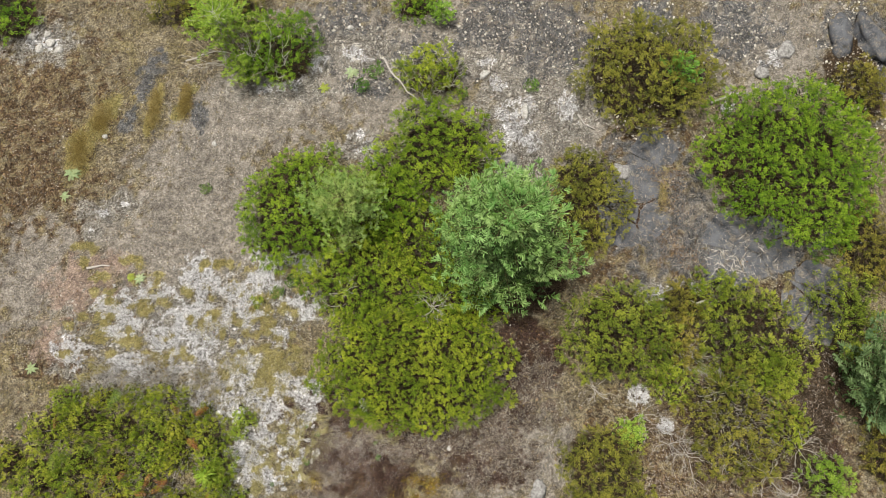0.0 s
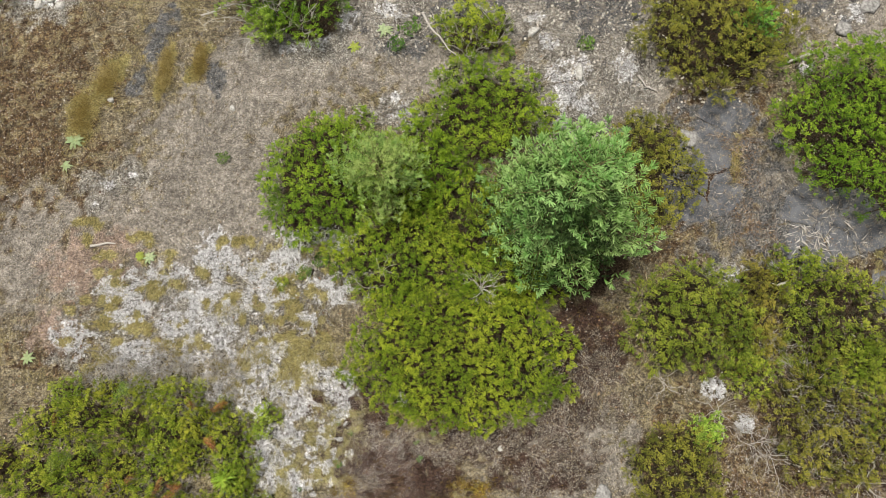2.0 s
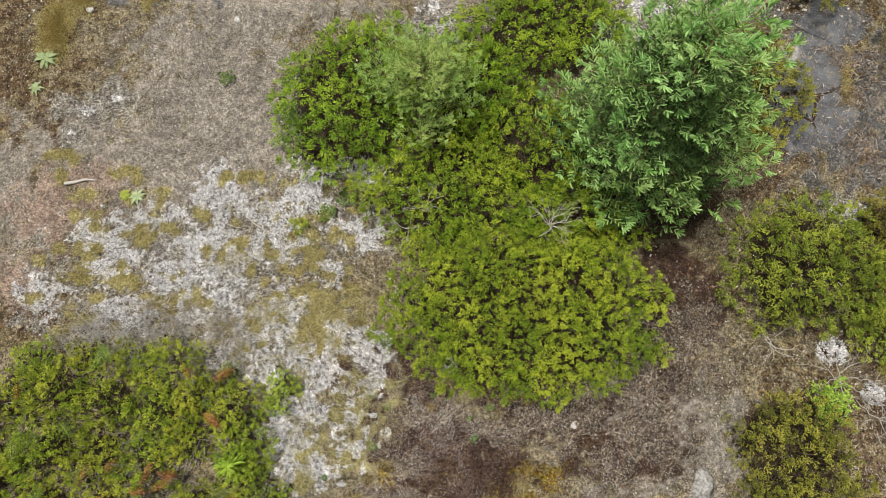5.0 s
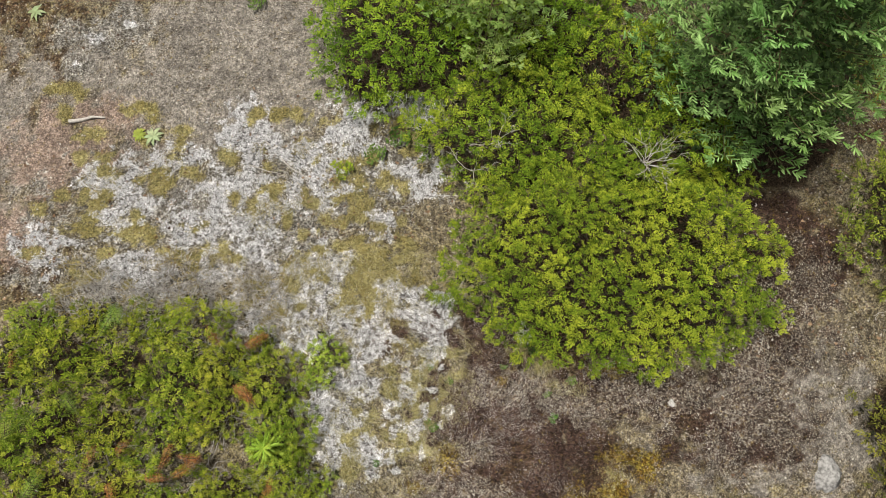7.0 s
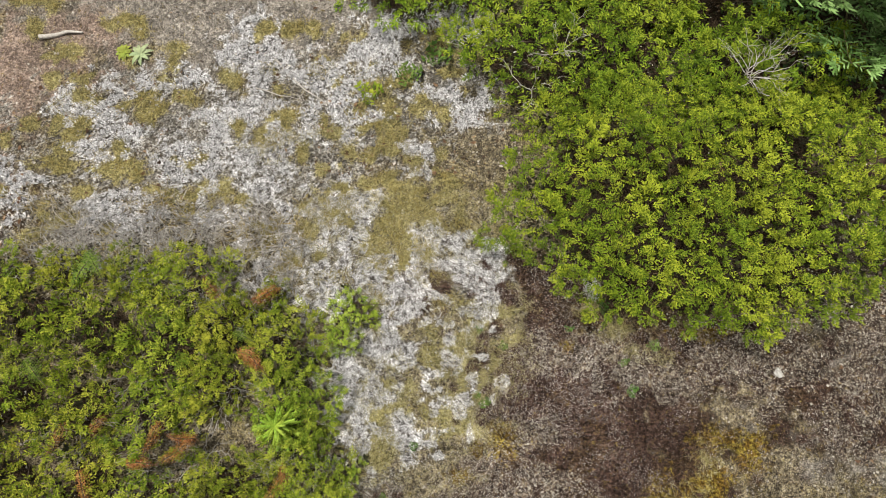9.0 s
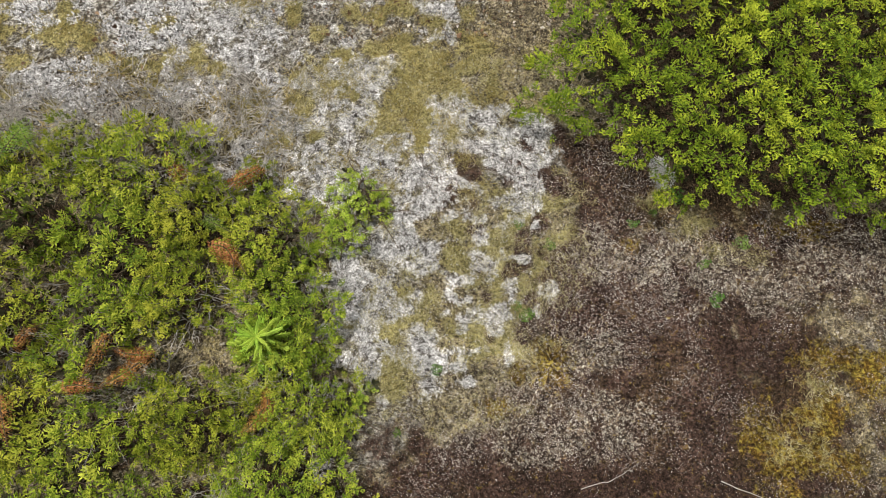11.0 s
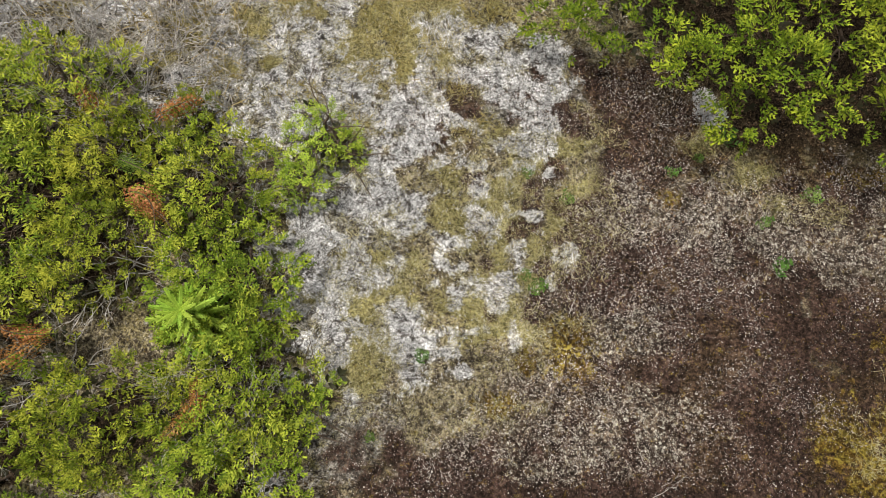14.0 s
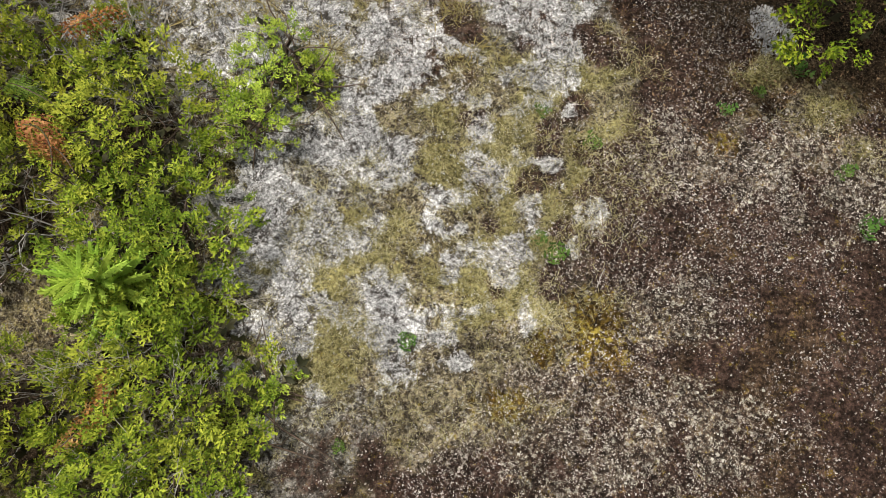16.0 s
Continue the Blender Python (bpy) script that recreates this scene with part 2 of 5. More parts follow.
    s = pale_bits(s, (0.40, 0.32, 0.16), 0.525, 0.595, 0.7)
    c = blend(nt, cover("straw"), c, s)
    # dark crust with pale flakes
    d = blend(nt, step(nt, n_hi, 0.420, 0.565), (0.028, 0.016, 0.012), (0.085, 0.051, 0.039))
    fl = step(nt, calc(nt, "ADD", crumb.outputs["Distance"], calc(nt, "MULTIPLY", n_hi, 0.6)), 0.40, 0.47, 1.0, 0.0)
    d = blend(nt, step(nt, n_lo, 0.53, 0.60, 0.0, 0.2), d, blend(nt, step(nt, n_hi, 0.45, 0.56), (0.05, 0.032, 0.012), (0.165, 0.115, 0.040)))
    d = blend(nt, fl, d, (0.31, 0.285, 0.255))
    c = blend(nt, cover("dark", 0.2), c, d)
    k = blend(nt, step(nt, n_alt, 0.444, 0.556), (0.056, 0.037, 0.028), (0.150, 0.112, 0.084))
    k = blend(nt, step(nt, calc(nt, "ADD", n_hi, calc(nt, "MULTIPLY", n_fine, 0.5)), 0.80, 0.86), k, (0.46, 0.425, 0.355))
    k = holes(k, (0.030, 0.021, 0.016), 0.425, 0.485)
    c = blend(nt, cover("speck", 0.2, 1.8), c, k)
    o = blend(nt, step(nt, n_hi, 0.433, 0.567), (0.080, 0.046, 0.010), blend(nt, step(nt, n_mid, 0.46, 0.54), (0.215, 0.135, 0.024), (0.265, 0.205, 0.036)))
    c = blend(nt, cover("moss", 0.2, 3.8, 1.8, n_alt), c, o)
    # reindeer lichen: pale tufts with dark holes between them
    w = blend(nt, step(nt, n_alt, 0.43, 0.54), (0.35, 0.342, 0.34), (0.75, 0.742, 0.755))
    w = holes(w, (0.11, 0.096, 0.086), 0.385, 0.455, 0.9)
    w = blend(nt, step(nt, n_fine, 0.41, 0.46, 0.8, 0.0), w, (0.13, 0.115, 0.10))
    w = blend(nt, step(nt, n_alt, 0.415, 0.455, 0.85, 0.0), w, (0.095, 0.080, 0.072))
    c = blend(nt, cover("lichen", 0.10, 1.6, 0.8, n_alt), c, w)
    # leaf litter under the shrubs, its brown deepened to add the shade there
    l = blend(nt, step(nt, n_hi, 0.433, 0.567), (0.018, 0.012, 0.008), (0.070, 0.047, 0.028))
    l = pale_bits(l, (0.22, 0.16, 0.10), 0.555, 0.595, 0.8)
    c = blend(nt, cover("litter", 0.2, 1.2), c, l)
    # every crumb and tuft has its own tone
    lift = calc(nt, "MULTIPLY", step(nt, fuzz(nt, p, 3.4, 4, 0.6), 0.40, 0.60, 0.61, 0.87), step(nt, fuzz(nt, p, 0.9, 4, 0.65), 0.40, 0.60, 0.86, 1.12))
    lift = calc(nt, "MULTIPLY", calc(nt, "MULTIPLY", lift, step(nt, fuzz(nt, p, 13, 4, 0.75), 0.42, 0.58, 0.67, 1.23)), step(nt, fuzz(nt, p, 42, 3, 0.7), 0.42, 0.58, 0.60, 1.38))
    hsv = nt.nodes.new("ShaderNodeHueSaturation")
    put(nt, hsv.inputs["Color"], c)
    put(nt, hsv.inputs["Value"], lift)
    c = hsv.outputs[0]
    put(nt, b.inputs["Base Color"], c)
    h = calc(nt, "ADD", n_hi, calc(nt, "MULTIPLY", n_fine, 0.6))
    bump(nt, b, h, 1.0, 0.035)
    return m


M_GROUND = ground_material()

# ---- lattice noise and the lie of the land ----
_lat = np.random.RandomState(7).rand(256, 256)


def grain(x, y, scale, octaves=4):
    x, y = np.asarray(x, float) * scale + 91.3, np.asarray(y, float) * scale + 47.7
    out, amp, tot = 0.0, 1.0, 0.0
    for _ in range(octaves):
        i, j = np.floor(x).astype(int), np.floor(y).astype(int)
        u, v = x - i, y - j
        u, v = u * u * (3 - 2 * u), v * v * (3 - 2 * v)
        i, j, i1, j1 = i & 255, j & 255, (i + 1) & 255, (j + 1) & 255
        out = out + amp * ((_lat[i, j] * (1 - u) + _lat[i1, j] * u) * (1 - v) + (_lat[i, j1] * (1 - u) + _lat[i1, j1] * u) * v)
        tot += amp
        amp *= 0.5
        x, y = x * 2.03 + 13.1, y * 2.03 + 5.7
    return out / tot


def ramp(v):
    v = np.clip(v, 0, 1)
    return v * v * (3 - 2 * v)


def land(x, y):
    """Height of the ground without its small relief."""
    x, y = np.asarray(x, float), np.asarray(y, float)
    z = -0.55 * ramp((x - 5) / 6) * (1 - 0.55 * ramp((y - 6) / 8)) + 0.4 * ramp((-x - 5) / 5) * ramp((y - 7) / 5)
    return z + 0.16 * (grain(x, y, 0.35, 2) - 0.5)


def chain(a, b, r, n=7):
    """A row of round patches from a to b: a leaning strip of cover."""
    return [(a[0] + (b[0] - a[0]) * k / (n - 1), a[1] + (b[1] - a[1]) * k / (n - 1), r, r * 1.2) for k in range(n)]


# covers: (x, y, half width, half depth)
LICHEN_FAR = [
    (-11.29, 16.08, 1.12, 0.70), (-1.92, 14.44, 1.42, 0.59), (1.32, 11.77, 0.96, 0.45), (6.95, 12.75, 1.16, 1.74), (5.92, 15.32, 0.87, 0.48), (12.56, 6.33, 1.09, 0.40),
    (0.88, 15.73, 1.32, 0.73), (-8.62, 8.66, 0.32, 0.25), (-7.48, 9.62, 0.4, 0.35), (-8.2, 9.3, 0.9, 0.3), (9.0, 13.6, 0.9, 1.3),
]
LICHEN_FIELD = [
    (-4.48, 6.87, 0.67, 0.57), (-7.18, 5.85, 0.67, 0.56), (-6.17, 6.40, 0.53, 0.25), (-6.97, 5.18, 0.66, 0.37), (-5.62, 4.77, 0.91, 0.51), (-4.36, 5.29, 0.91, 0.68),
    (-2.23, 7.06, 0.56, 0.60), (-1.17, 7.40, 0.79, 0.36), (-0.82, 5.87, 0.65, 0.34), (-2.71, 6.02, 0.46, 0.39), (-4.78, 4.05, 0.83, 0.42), (-3.44, 3.04, 0.75, 0.69),
    (-2.60, 3.79, 0.56, 0.45), (-2.30, 2.54, 0.68, 0.40), (-8.68, 4.26, 0.59, 0.37), (-6.71, 4.06, 0.77, 0.52), (-2.45, 5.45, 0.50, 0.40), (-3.25, 6.3, 0.40, 0.35), (-1.55, 4.85, 0.36, 0.30), (-3.3, 5.6, 0.45, 0.35),
]
LICHEN_PATCHES = [
    (-3.60, 3.17, 0.48, 0.46), (-2.85, 3.32, 0.34, 0.30), (-3.30, 3.94, 0.21, 0.31), (-2.25, 3.96, 0.24, 0.28), (-3.79, 3.79, 0.29, 0.23), (-3.35, 2.59, 0.54, 0.36),
    (-2.93, 2.16, 0.40, 0.28), (-2.26, 3.05, 0.21, 0.15), (-2.28, 2.62, 0.27, 0.10), (-0.94, 3.23, 0.48, 0.26), (-0.77, 2.86, 0.33, 0.18), (-1.61, 2.47, 0.30, 0.28),
    (-1.44, 2.12, 0.40, 0.21), (-0.54, 2.50, 0.33, 0.11), (-0.17, 2.74, 0.30, 0.16), (-0.13, 3.15, 0.24, 0.18), (-0.32, 2.14, 0.16, 0.18), (-0.39, 1.86, 0.18, 0.12),
    (-2.11, 1.47, 0.36, 0.15), (-1.01, 1.40, 0.14, 0.13),
]
STRAW_SLOPE = [
    (-7.84, 5.86, 0.33, 0.27), (-7.62, 5.11, 0.33, 0.27),
    (-6.92, 4.78, 0.50, 0.21), (-1.93, 6.29, 0.39, 0.31), (-1.90, 5.34, 0.36, 0.32), (-2.53, 4.89, 0.28, 0.2), (-3.97, 5.29, 0.49, 0.34), (-3.26, 6.44, 0.28, 0.24),
    (-1.47, 3.78, 0.58, 0.66), (-2.86, 3.92, 0.31, 0.32), (-8.68, 8.06, 0.48, 0.15), (-6.27, 6.05, 0.29, 0.28),
]
STRAW_SLOPE += chain((-9.4, 11.1), (-8.9, 12.3), 0.36) + chain((-8.9, 12.3), (-8.3, 13.5), 0.30) + chain((-6.9, 12.5), (-6.5, 14.3), 0.15, 9) + chain((-5.9, 13.0), (-5.35, 14.3), 0.16)
STRAW_SLOPE += chain((12.6, 11.0), (12.35, 9.4), 0.13, 9) + chain((16.75, 7.0), (16.7, 5.6), 0.12)
STRAW_TUFTS = [
    (-1.62, 3.53, 0.69, 0.70), (-3.16, 3.93, 0.28, 0.20), (-3.09, 3.21, 0.13, 0.13), (-2.75, 2.69, 0.30, 0.15), (-2.14, 2.36, 0.20, 0.22), (-0.81, 2.22, 0.39, 0.17),
    (-2.25, 1.74, 0.33, 0.14), (-1.08, 1.74, 0.23, 0.17), (-0.56, 1.40, 0.44, 0.33), (-0.19, 1.13, 0.32, 0.33), (-1.59, 1.27, 0.26, 0.13), (-2.09, 0.75, 0.14, 0.39),
    (-1.55, 0.81, 0.25, 0.20), (-1.83, 0.49, 0.38, 0.16), (-2.13, -0.00, 0.31, 0.34), (-0.89, 0.37, 0.37, 0.31), (-2.30, -0.37, 0.18, 0.25), (-2.51, -1.07, 0.18, 0.12),
    (-0.77, 0.62, 0.19, 0.32), (0.30, 1.60, 0.21, 0.17), (0.50, 2.21, 0.23, 0.21), (2.90, -0.91, 0.30, 0.30), (3.23, -0.22, 0.22, 0.26),
]
STRAW_TUFTS += [(-0.25, 2.0, 0.40, 0.30), (0.0, 1.45, 0.42, 0.26), (-0.1, 0.75, 0.38, 0.30), (0.28, 1.15, 0.24, 0.2), (-0.55, 0.3, 0.35, 0.25), (1.9, 1.75, 0.3, 0.14), (1.45, 2.15, 0.2, 0.16), (2.4, 1.4, 0.35, 0.15), (-0.6, 1.5, 0.4, 0.3), (-0.8, 1.1, 0.35, 0.22), (-2.05, 0.0, 0.35, 0.4), (-2.2, 0.65, 0.16, 0.3)]
LICHEN_EDGE = [
    (-2.62, 1.15, 0.28, 0.22), (-2.45, 0.75, 0.25, 0.22), (-2.85, 2.95, 0.35, 0.3),
    (-2.95, 2.65, 0.50, 0.40), (-2.25, 2.35, 0.40, 0.35), (-2.10, 1.85, 0.35, 0.25),
    (-2.35, 1.55, 0.45, 0.30), (-2.15, 0.85, 0.40, 0.25), (-2.60, 2.25, 0.40, 0.40), (-2.35, 0.05, 0.30, 0.28), (-2.55, -0.65, 0.28, 0.25),
    (-2.73, 0.94, 0.29, 0.20), (-2.46, 0.43, 0.32, 0.18), (-1.90, 0.81, 0.15, 0.23), (-1.08, 0.68, 0.28, 0.12), (-1.54, 0.20, 0.22, 0.15), (-1.20, -0.02, 0.12, 0.10),
    (-1.54, -0.30, 0.22, 0.18), (-2.86, -1.27, 0.17, 0.11), (-3.12, -1.01, 0.21, 0.11),
    (-2.23, 1.07, 0.18, 0.10), (-1.85, 1.64, 0.16, 0.08),
]
FAR_CRUMBS = [(6.34, 14.37, 0.3, 0.25), (7.4, 13.4, 0.3, 0.4), (7.5, 12.1, 0.3, 0.36), (-2.5, 14.4, 0.36, 0.25), (-1.5, 14.8, 0.3, 0.25), (-0.65, 15.4, 0.36, 0.25), (1.2, 12.3, 0.35, 0.25), (12.2, 6.3, 0.5, 0.3), (13.6, 6.5, 0.4, 0.25), (16.9, 15.4, 0.35, 0.3), (15.0, 13.4, 0.25, 0.2)] + [(x, y, 0.36 * a, 0.36 * b) for x, y, a, b in LICHEN_FAR]
COVERS = {
    "ash": LICHEN_FAR + [(-6.2, 5.2, 2.0, 0.9), (-3.6, 5.0, 1.5, 1.4), (-2.6, 3.2, 0.8, 0.9), (-1.4, 6.4, 1.0, 0.8), (-2.1, 1.7, 0.4, 1.1), (-2.2, -0.3, 0.4, 0.7), (-6.5, 3.6, 1.8, 0.4), (-0.5, 2.7, 0.5, 0.35)],
    "lichen": LICHEN_FIELD + LICHEN_PATCHES + LICHEN_EDGE,
    "straw": STRAW_SLOPE + [(x, y, 0.8 * a, 0.8 * b) for x, y, a, b in STRAW_TUFTS],
    "gravel": [
        (4.6, 16.3, 3.6, 1.8), (0.3, 15.2, 2.2, 1.6), (8.4, 13.8, 1.4, 2.4), (-2.2, 13.2, 1.6, 1.1),
        (-4.7, 10.1, 1.7, 2.8), (-6.0, 8.0, 3.0, 1.0), (-3.6, 8.4, 1.0, 1.6), (-4.0, 12.2, 1.4, 1.7), (-3.4, 13.5, 1.3, 1.6), (-0.6, 15.6, 1.6, 1.6), (7.88, 15.31, 1.73, 2.68), (17.0, 16.4, 1.9, 2.0),
        (6.8, 0.9, 1.7, 1.1), (2.4, 13.6, 2.2, 1.0), (-10.5, 6.9, 1.1, 1.6), (9.3, 13.2, 1.0, 1.4), (14.2, 9.2, 1.6, 0.8),
    ],
    "pink": [
        (-8.60, 6.49, 1.15, 0.86), (-9.51, 4.59, 0.59, 0.55), (-7.90, 7.33, 0.82, 0.43),
    ],
    "slab": chain((-7.65, 12.6), (-7.25, 14.1), 0.20) + chain((-7.25, 14.1), (-6.85, 15.4), 0.32) + [
        (12.0, 9.6, 1.6, 2.2), (15.0, 8.2, 2.8, 1.1), (17.6, 6.3, 0.8, 1.4), (5.9, 16.4, 1.2, 1.2), (8.5, 15.8, 1.5, 2.0),
        (2.7, 15.4, 1.3, 0.9), (0.5, 16.7, 1.4, 1.1), (1.4, 14.4, 0.8, 0.45), (6.9, 17.4, 1.6, 0.8), (12.6, 17.4, 0.7, 0.9), (12.0, 11.6, 0.4, 1.0), (20.3, 15.8, 1.0, 1.7), (-5.0, 13.1, 0.22, 0.6), (15.8, 16.8, 1.2, 1.1),
    ],
    "dark": [
        (1.5, 0.55, 1.1, 0.75), (1.47, -0.70, 1.46, 0.89), (-0.6, -1.25, 1.1, 0.42), (0.80, 2.0, 0.27, 0.6), (0.42, 0.75, 0.37, 0.51), (2.63, 0.19, 0.60, 0.31), (3.46, 1.39, 0.25, 0.26),
        (1.69, -1.42, 1.71, 0.44), (-0.04, -1.44, 1.73, 0.34), (0.96, 2.35, 0.32, 0.42), (0.62, 1.5, 0.24, 0.28), (0.48, 2.65, 0.15, 0.25), (5.60, 0.6, 1.20, 0.60),
        (7.35, 4.25, 0.90, 0.90), (2.0, -0.95, 0.65, 0.65), (6.75, 3.0, 0.45, 1.1), (6.2, 1.9, 0.7, 0.4), (17.2, 3.8, 0.7, 2.2), (16.5, 0.8, 1.1, 0.7), (-1.20, 2.45, 0.26, 0.34), (11.45, 9.45, 0.55, 0.45), (3.85, 1.35, 1.4, 0.4),
    ],
    "speck": [
        (-0.24, -0.36, 0.49, 0.36), (0.10, -0.88, 0.53, 0.26), (2.3, 1.05, 0.6, 0.25), (0.55, 0.10, 0.30, 0.25), (0.35, -0.55, 0.45, 0.22), (0.85, -0.80, 0.35, 0.2),
        (3.05, 1.07, 0.49, 0.32), (1.34, 1.39, 0.57, 0.27), (-0.60, -0.77, 0.47, 0.18), (6.18, 1.38, 1.28, 1.40), (4.6, 1.2, 1.0, 0.5), (7.6, 2.6, 0.8, 1.2),
    ],
    "moss": [
        (-0.04, 0.00, 0.18, 0.22), (-0.41, -0.12, 0.07, 0.10), (-0.78, -0.51, 0.17, 0.09), (1.13, 1.53, 0.10, 0.08), (3.26, 1.72, 0.38, 0.10), (2.71, -1.03, 0.30, 0.33),
        (3.3, -0.6, 0.22, 0.30), (3.3, 0.1, 0.24, 0.14), (3.4, -1.2, 0.3, 0.22), (3.75, -0.05, 0.42, 0.22),
    ],
    "brown": [
        (13.1, 8.7, 0.55, 1.3),
        (-11.6, 12.6, 2.0, 3.8), (17.1, 4.2, 0.9, 2.6), (12.0, 1.2, 2.0, 1.8), (15.6, 0.6, 2.2, 1.4), (-10.4, 10.2, 1.6, 1.6), (-9.4, 3.95, 1.0, 0.5), (11.5, 12.3, 1.6, 0.8), (10.3, 7.3, 0.7, 0.8), (16.8, 2.4, 1.1, 2.4), (13.4, 2.0, 2.4, 2.2),
        (13.0, 4.2, 0.9, 1.2), (-10.8, 9.0, 1.0, 1.6), (3.29, 2.45, 1.0, 0.28), (0.72, 2.9, 0.35, 0.35), (2.0, 1.9, 0.9, 0.3), (1.0, 2.05, 0.35, 0.5),
    ],
}
# tufts that break up the lichen, and crumbs of lichen in the grass, strewn by chance
c_rs = np.random.RandomState(90)
TUFTS = [(c_rs.uniform(-9.0, -0.4), c_rs.uniform(3.0, 7.6), c_rs.uniform(0.08, 0.27), c_rs.uniform(0.06, 0.21)) for _ in range(115)]
TUFTS += [(c_rs.uniform(-4.0, 0.6), c_rs.uniform(-0.4, 4.2), c_rs.uniform(0.05, 0.16), c_rs.uniform(0.04, 0.12)) for _ in range(65)]
COVERS["straw"] = COVERS["straw"] + TUFTS[:115] + TUFTS[115::2]
COVERS["lichen"] = COVERS["lichen"] + [(c_rs.uniform(-2.9, 0.3), c_rs.uniform(-0.5, 3.4), c_rs.uniform(0.04, 0.17), c_rs.uniform(0.04, 0.13)) for _ in range(230)]
COVERS["lichen"] = [c for c in COVERS["lichen"] if c[0] < (0.15 if c[1] > 0.4 else 1.4 * c[1] - 0.45) - 0.5 * c_rs.uniform(0, 1)]
COVERS["lichen"] = COVERS["lichen"] + FAR_CRUMBS
COVERS["dark"] = COVERS["dark"] + [(c_rs.uniform(-0.9, 0.8), c_rs.uniform(0.2, 3.1), c_rs.uniform(0.04, 0.13), c_rs.uniform(0.04, 0.15)) for _ in range(34)]
BUSHES = []  # footprints, filled from the shrub table for the litter under them


def cover_at(name, x, y):
    """How much of this cover lies at a place: about half a unit where its edge runs, ragged by noise."""
    x, y = np.asarray(x, float), np.asarray(y, float)
    shift = 17.0 * (1 + sorted(COVERS).index(name))
    wob = (grain(x + shift, y, 1.6, 4) - 0.5) * 0.9 + (grain(x, y - shift, 5.5, 3) - 0.5) * 0.9
    best = np.zeros_like(x)
    for cx, cy, rx, ry in COVERS[name]:
        q = (np.abs(x - cx) < 2.6 * rx) & (np.abs(y - cy) < 2.6 * ry)
        d = np.hypot((x[q] - cx) / rx, (y[q] - cy) / ry) + wob[q]
        best[q] = np.maximum(best[q], np.clip(1.05 - 0.5 * d, 0, 0.85))
    broken = (grain(x, y + shift, 5.0, 4) - 0.5) * 1.7
    if name == "lichen":
        hole = np.zeros_like(x)
        for cx, cy, rx, ry in TUFTS:
            near = (np.abs(x - cx) < 2 * rx) & (np.abs(y - cy) < 2 * ry)
            hole[near] = np.maximum(hole[near], 1 - np.hypot((x[near] - cx) / rx, (y[near] - cy) / ry) * 0.55)
        best = np.clip(best - 0.75 * hole, 0, 1)
    if name in ("brown", "gravel", "ash"):
        best = np.clip(best * 1.25, 0, 1)
    if name == "brown":
        broken = broken * 1.8
    if name == "speck":
        best = best * 0.85
    if name == "dark":
        best, broken = best * 1.45, broken * 0.8
    return np.where(best > 0.02, np.clip(best + broken * np.clip(best * 3, 0, 1), 0, 1), 0)


# share of litter under each footprint, which also carries the painted shade
def shaded_litter_at(x, y):
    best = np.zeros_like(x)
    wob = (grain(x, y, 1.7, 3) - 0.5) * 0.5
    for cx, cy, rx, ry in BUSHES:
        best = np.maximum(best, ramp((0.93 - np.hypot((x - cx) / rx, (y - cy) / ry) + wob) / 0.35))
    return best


# ---- mesh helpers ----
def raw_mesh(name, verts, faces, mat, smooth=False):
    verts, faces = np.asarray(verts, np.float32), np.asarray(faces, np.int32)
    me = bpy.data.meshes.new(name)
    me.vertices.add(len(verts))
    me.vertices.foreach_set("co", verts.ravel())
    me.loops.add(faces.size)
    me.loops.foreach_set("vertex_index", faces.ravel())
    me.polygons.add(len(faces))
    me.polygons.foreach_set("loop_start", np.arange(0, faces.size, faces.shape[1], dtype=np.int32))
    me.polygons.foreach_set("use_smooth", np.full(len(faces), smooth))
    me.update(calc_edges=True)
    me.materials.append(mat)
    return me


def part(name, me, parent, label="", kind=""):
    ob = new(name, me)
    ob.parent = parent
    return tagged(ob, label, kind=kind)


def thing(name, x, y, label, category, group="", z=None, turn=0.0):
    ob = new(name)
    ob.empty_display_size = 0.1
    ob.matrix_basis = pose(x, y, float(land(x, y)) if z is None else z, 0, 0, turn)
    return tagged(ob, label, category, group)


class Bag:
    """Collects quads of many small shapes, each with a tone of its own (0 is the usual one)."""

    def __init__(self):
        self.v, self.f, self.t, self.n = [], [], [], 0

    def add(self, v, f, tone=None):
        v, f = np.asarray(v, float).reshape(-1, 3), np.asarray(f, int)
        self.v.append(v)
        self.f.append(f + self.n)
        self.t.append(np.zeros(len(v)) if tone is None else tone)
        self.n += len(v)

    def mesh(self, name, mat, smooth=False):
        me = raw_mesh(name, np.concatenate(self.v), np.concatenate(self.f), mat, smooth)
        tone = np.concatenate(self.t)
        if tone.any():
            me.attributes.new("tone", "FLOAT", "POINT").data.foreach_set("value", tone.astype(np.float32))
        return me


def unit(a):
    return a / np.maximum(np.linalg.norm(a, axis=-1, keepdims=True), 1e-9)


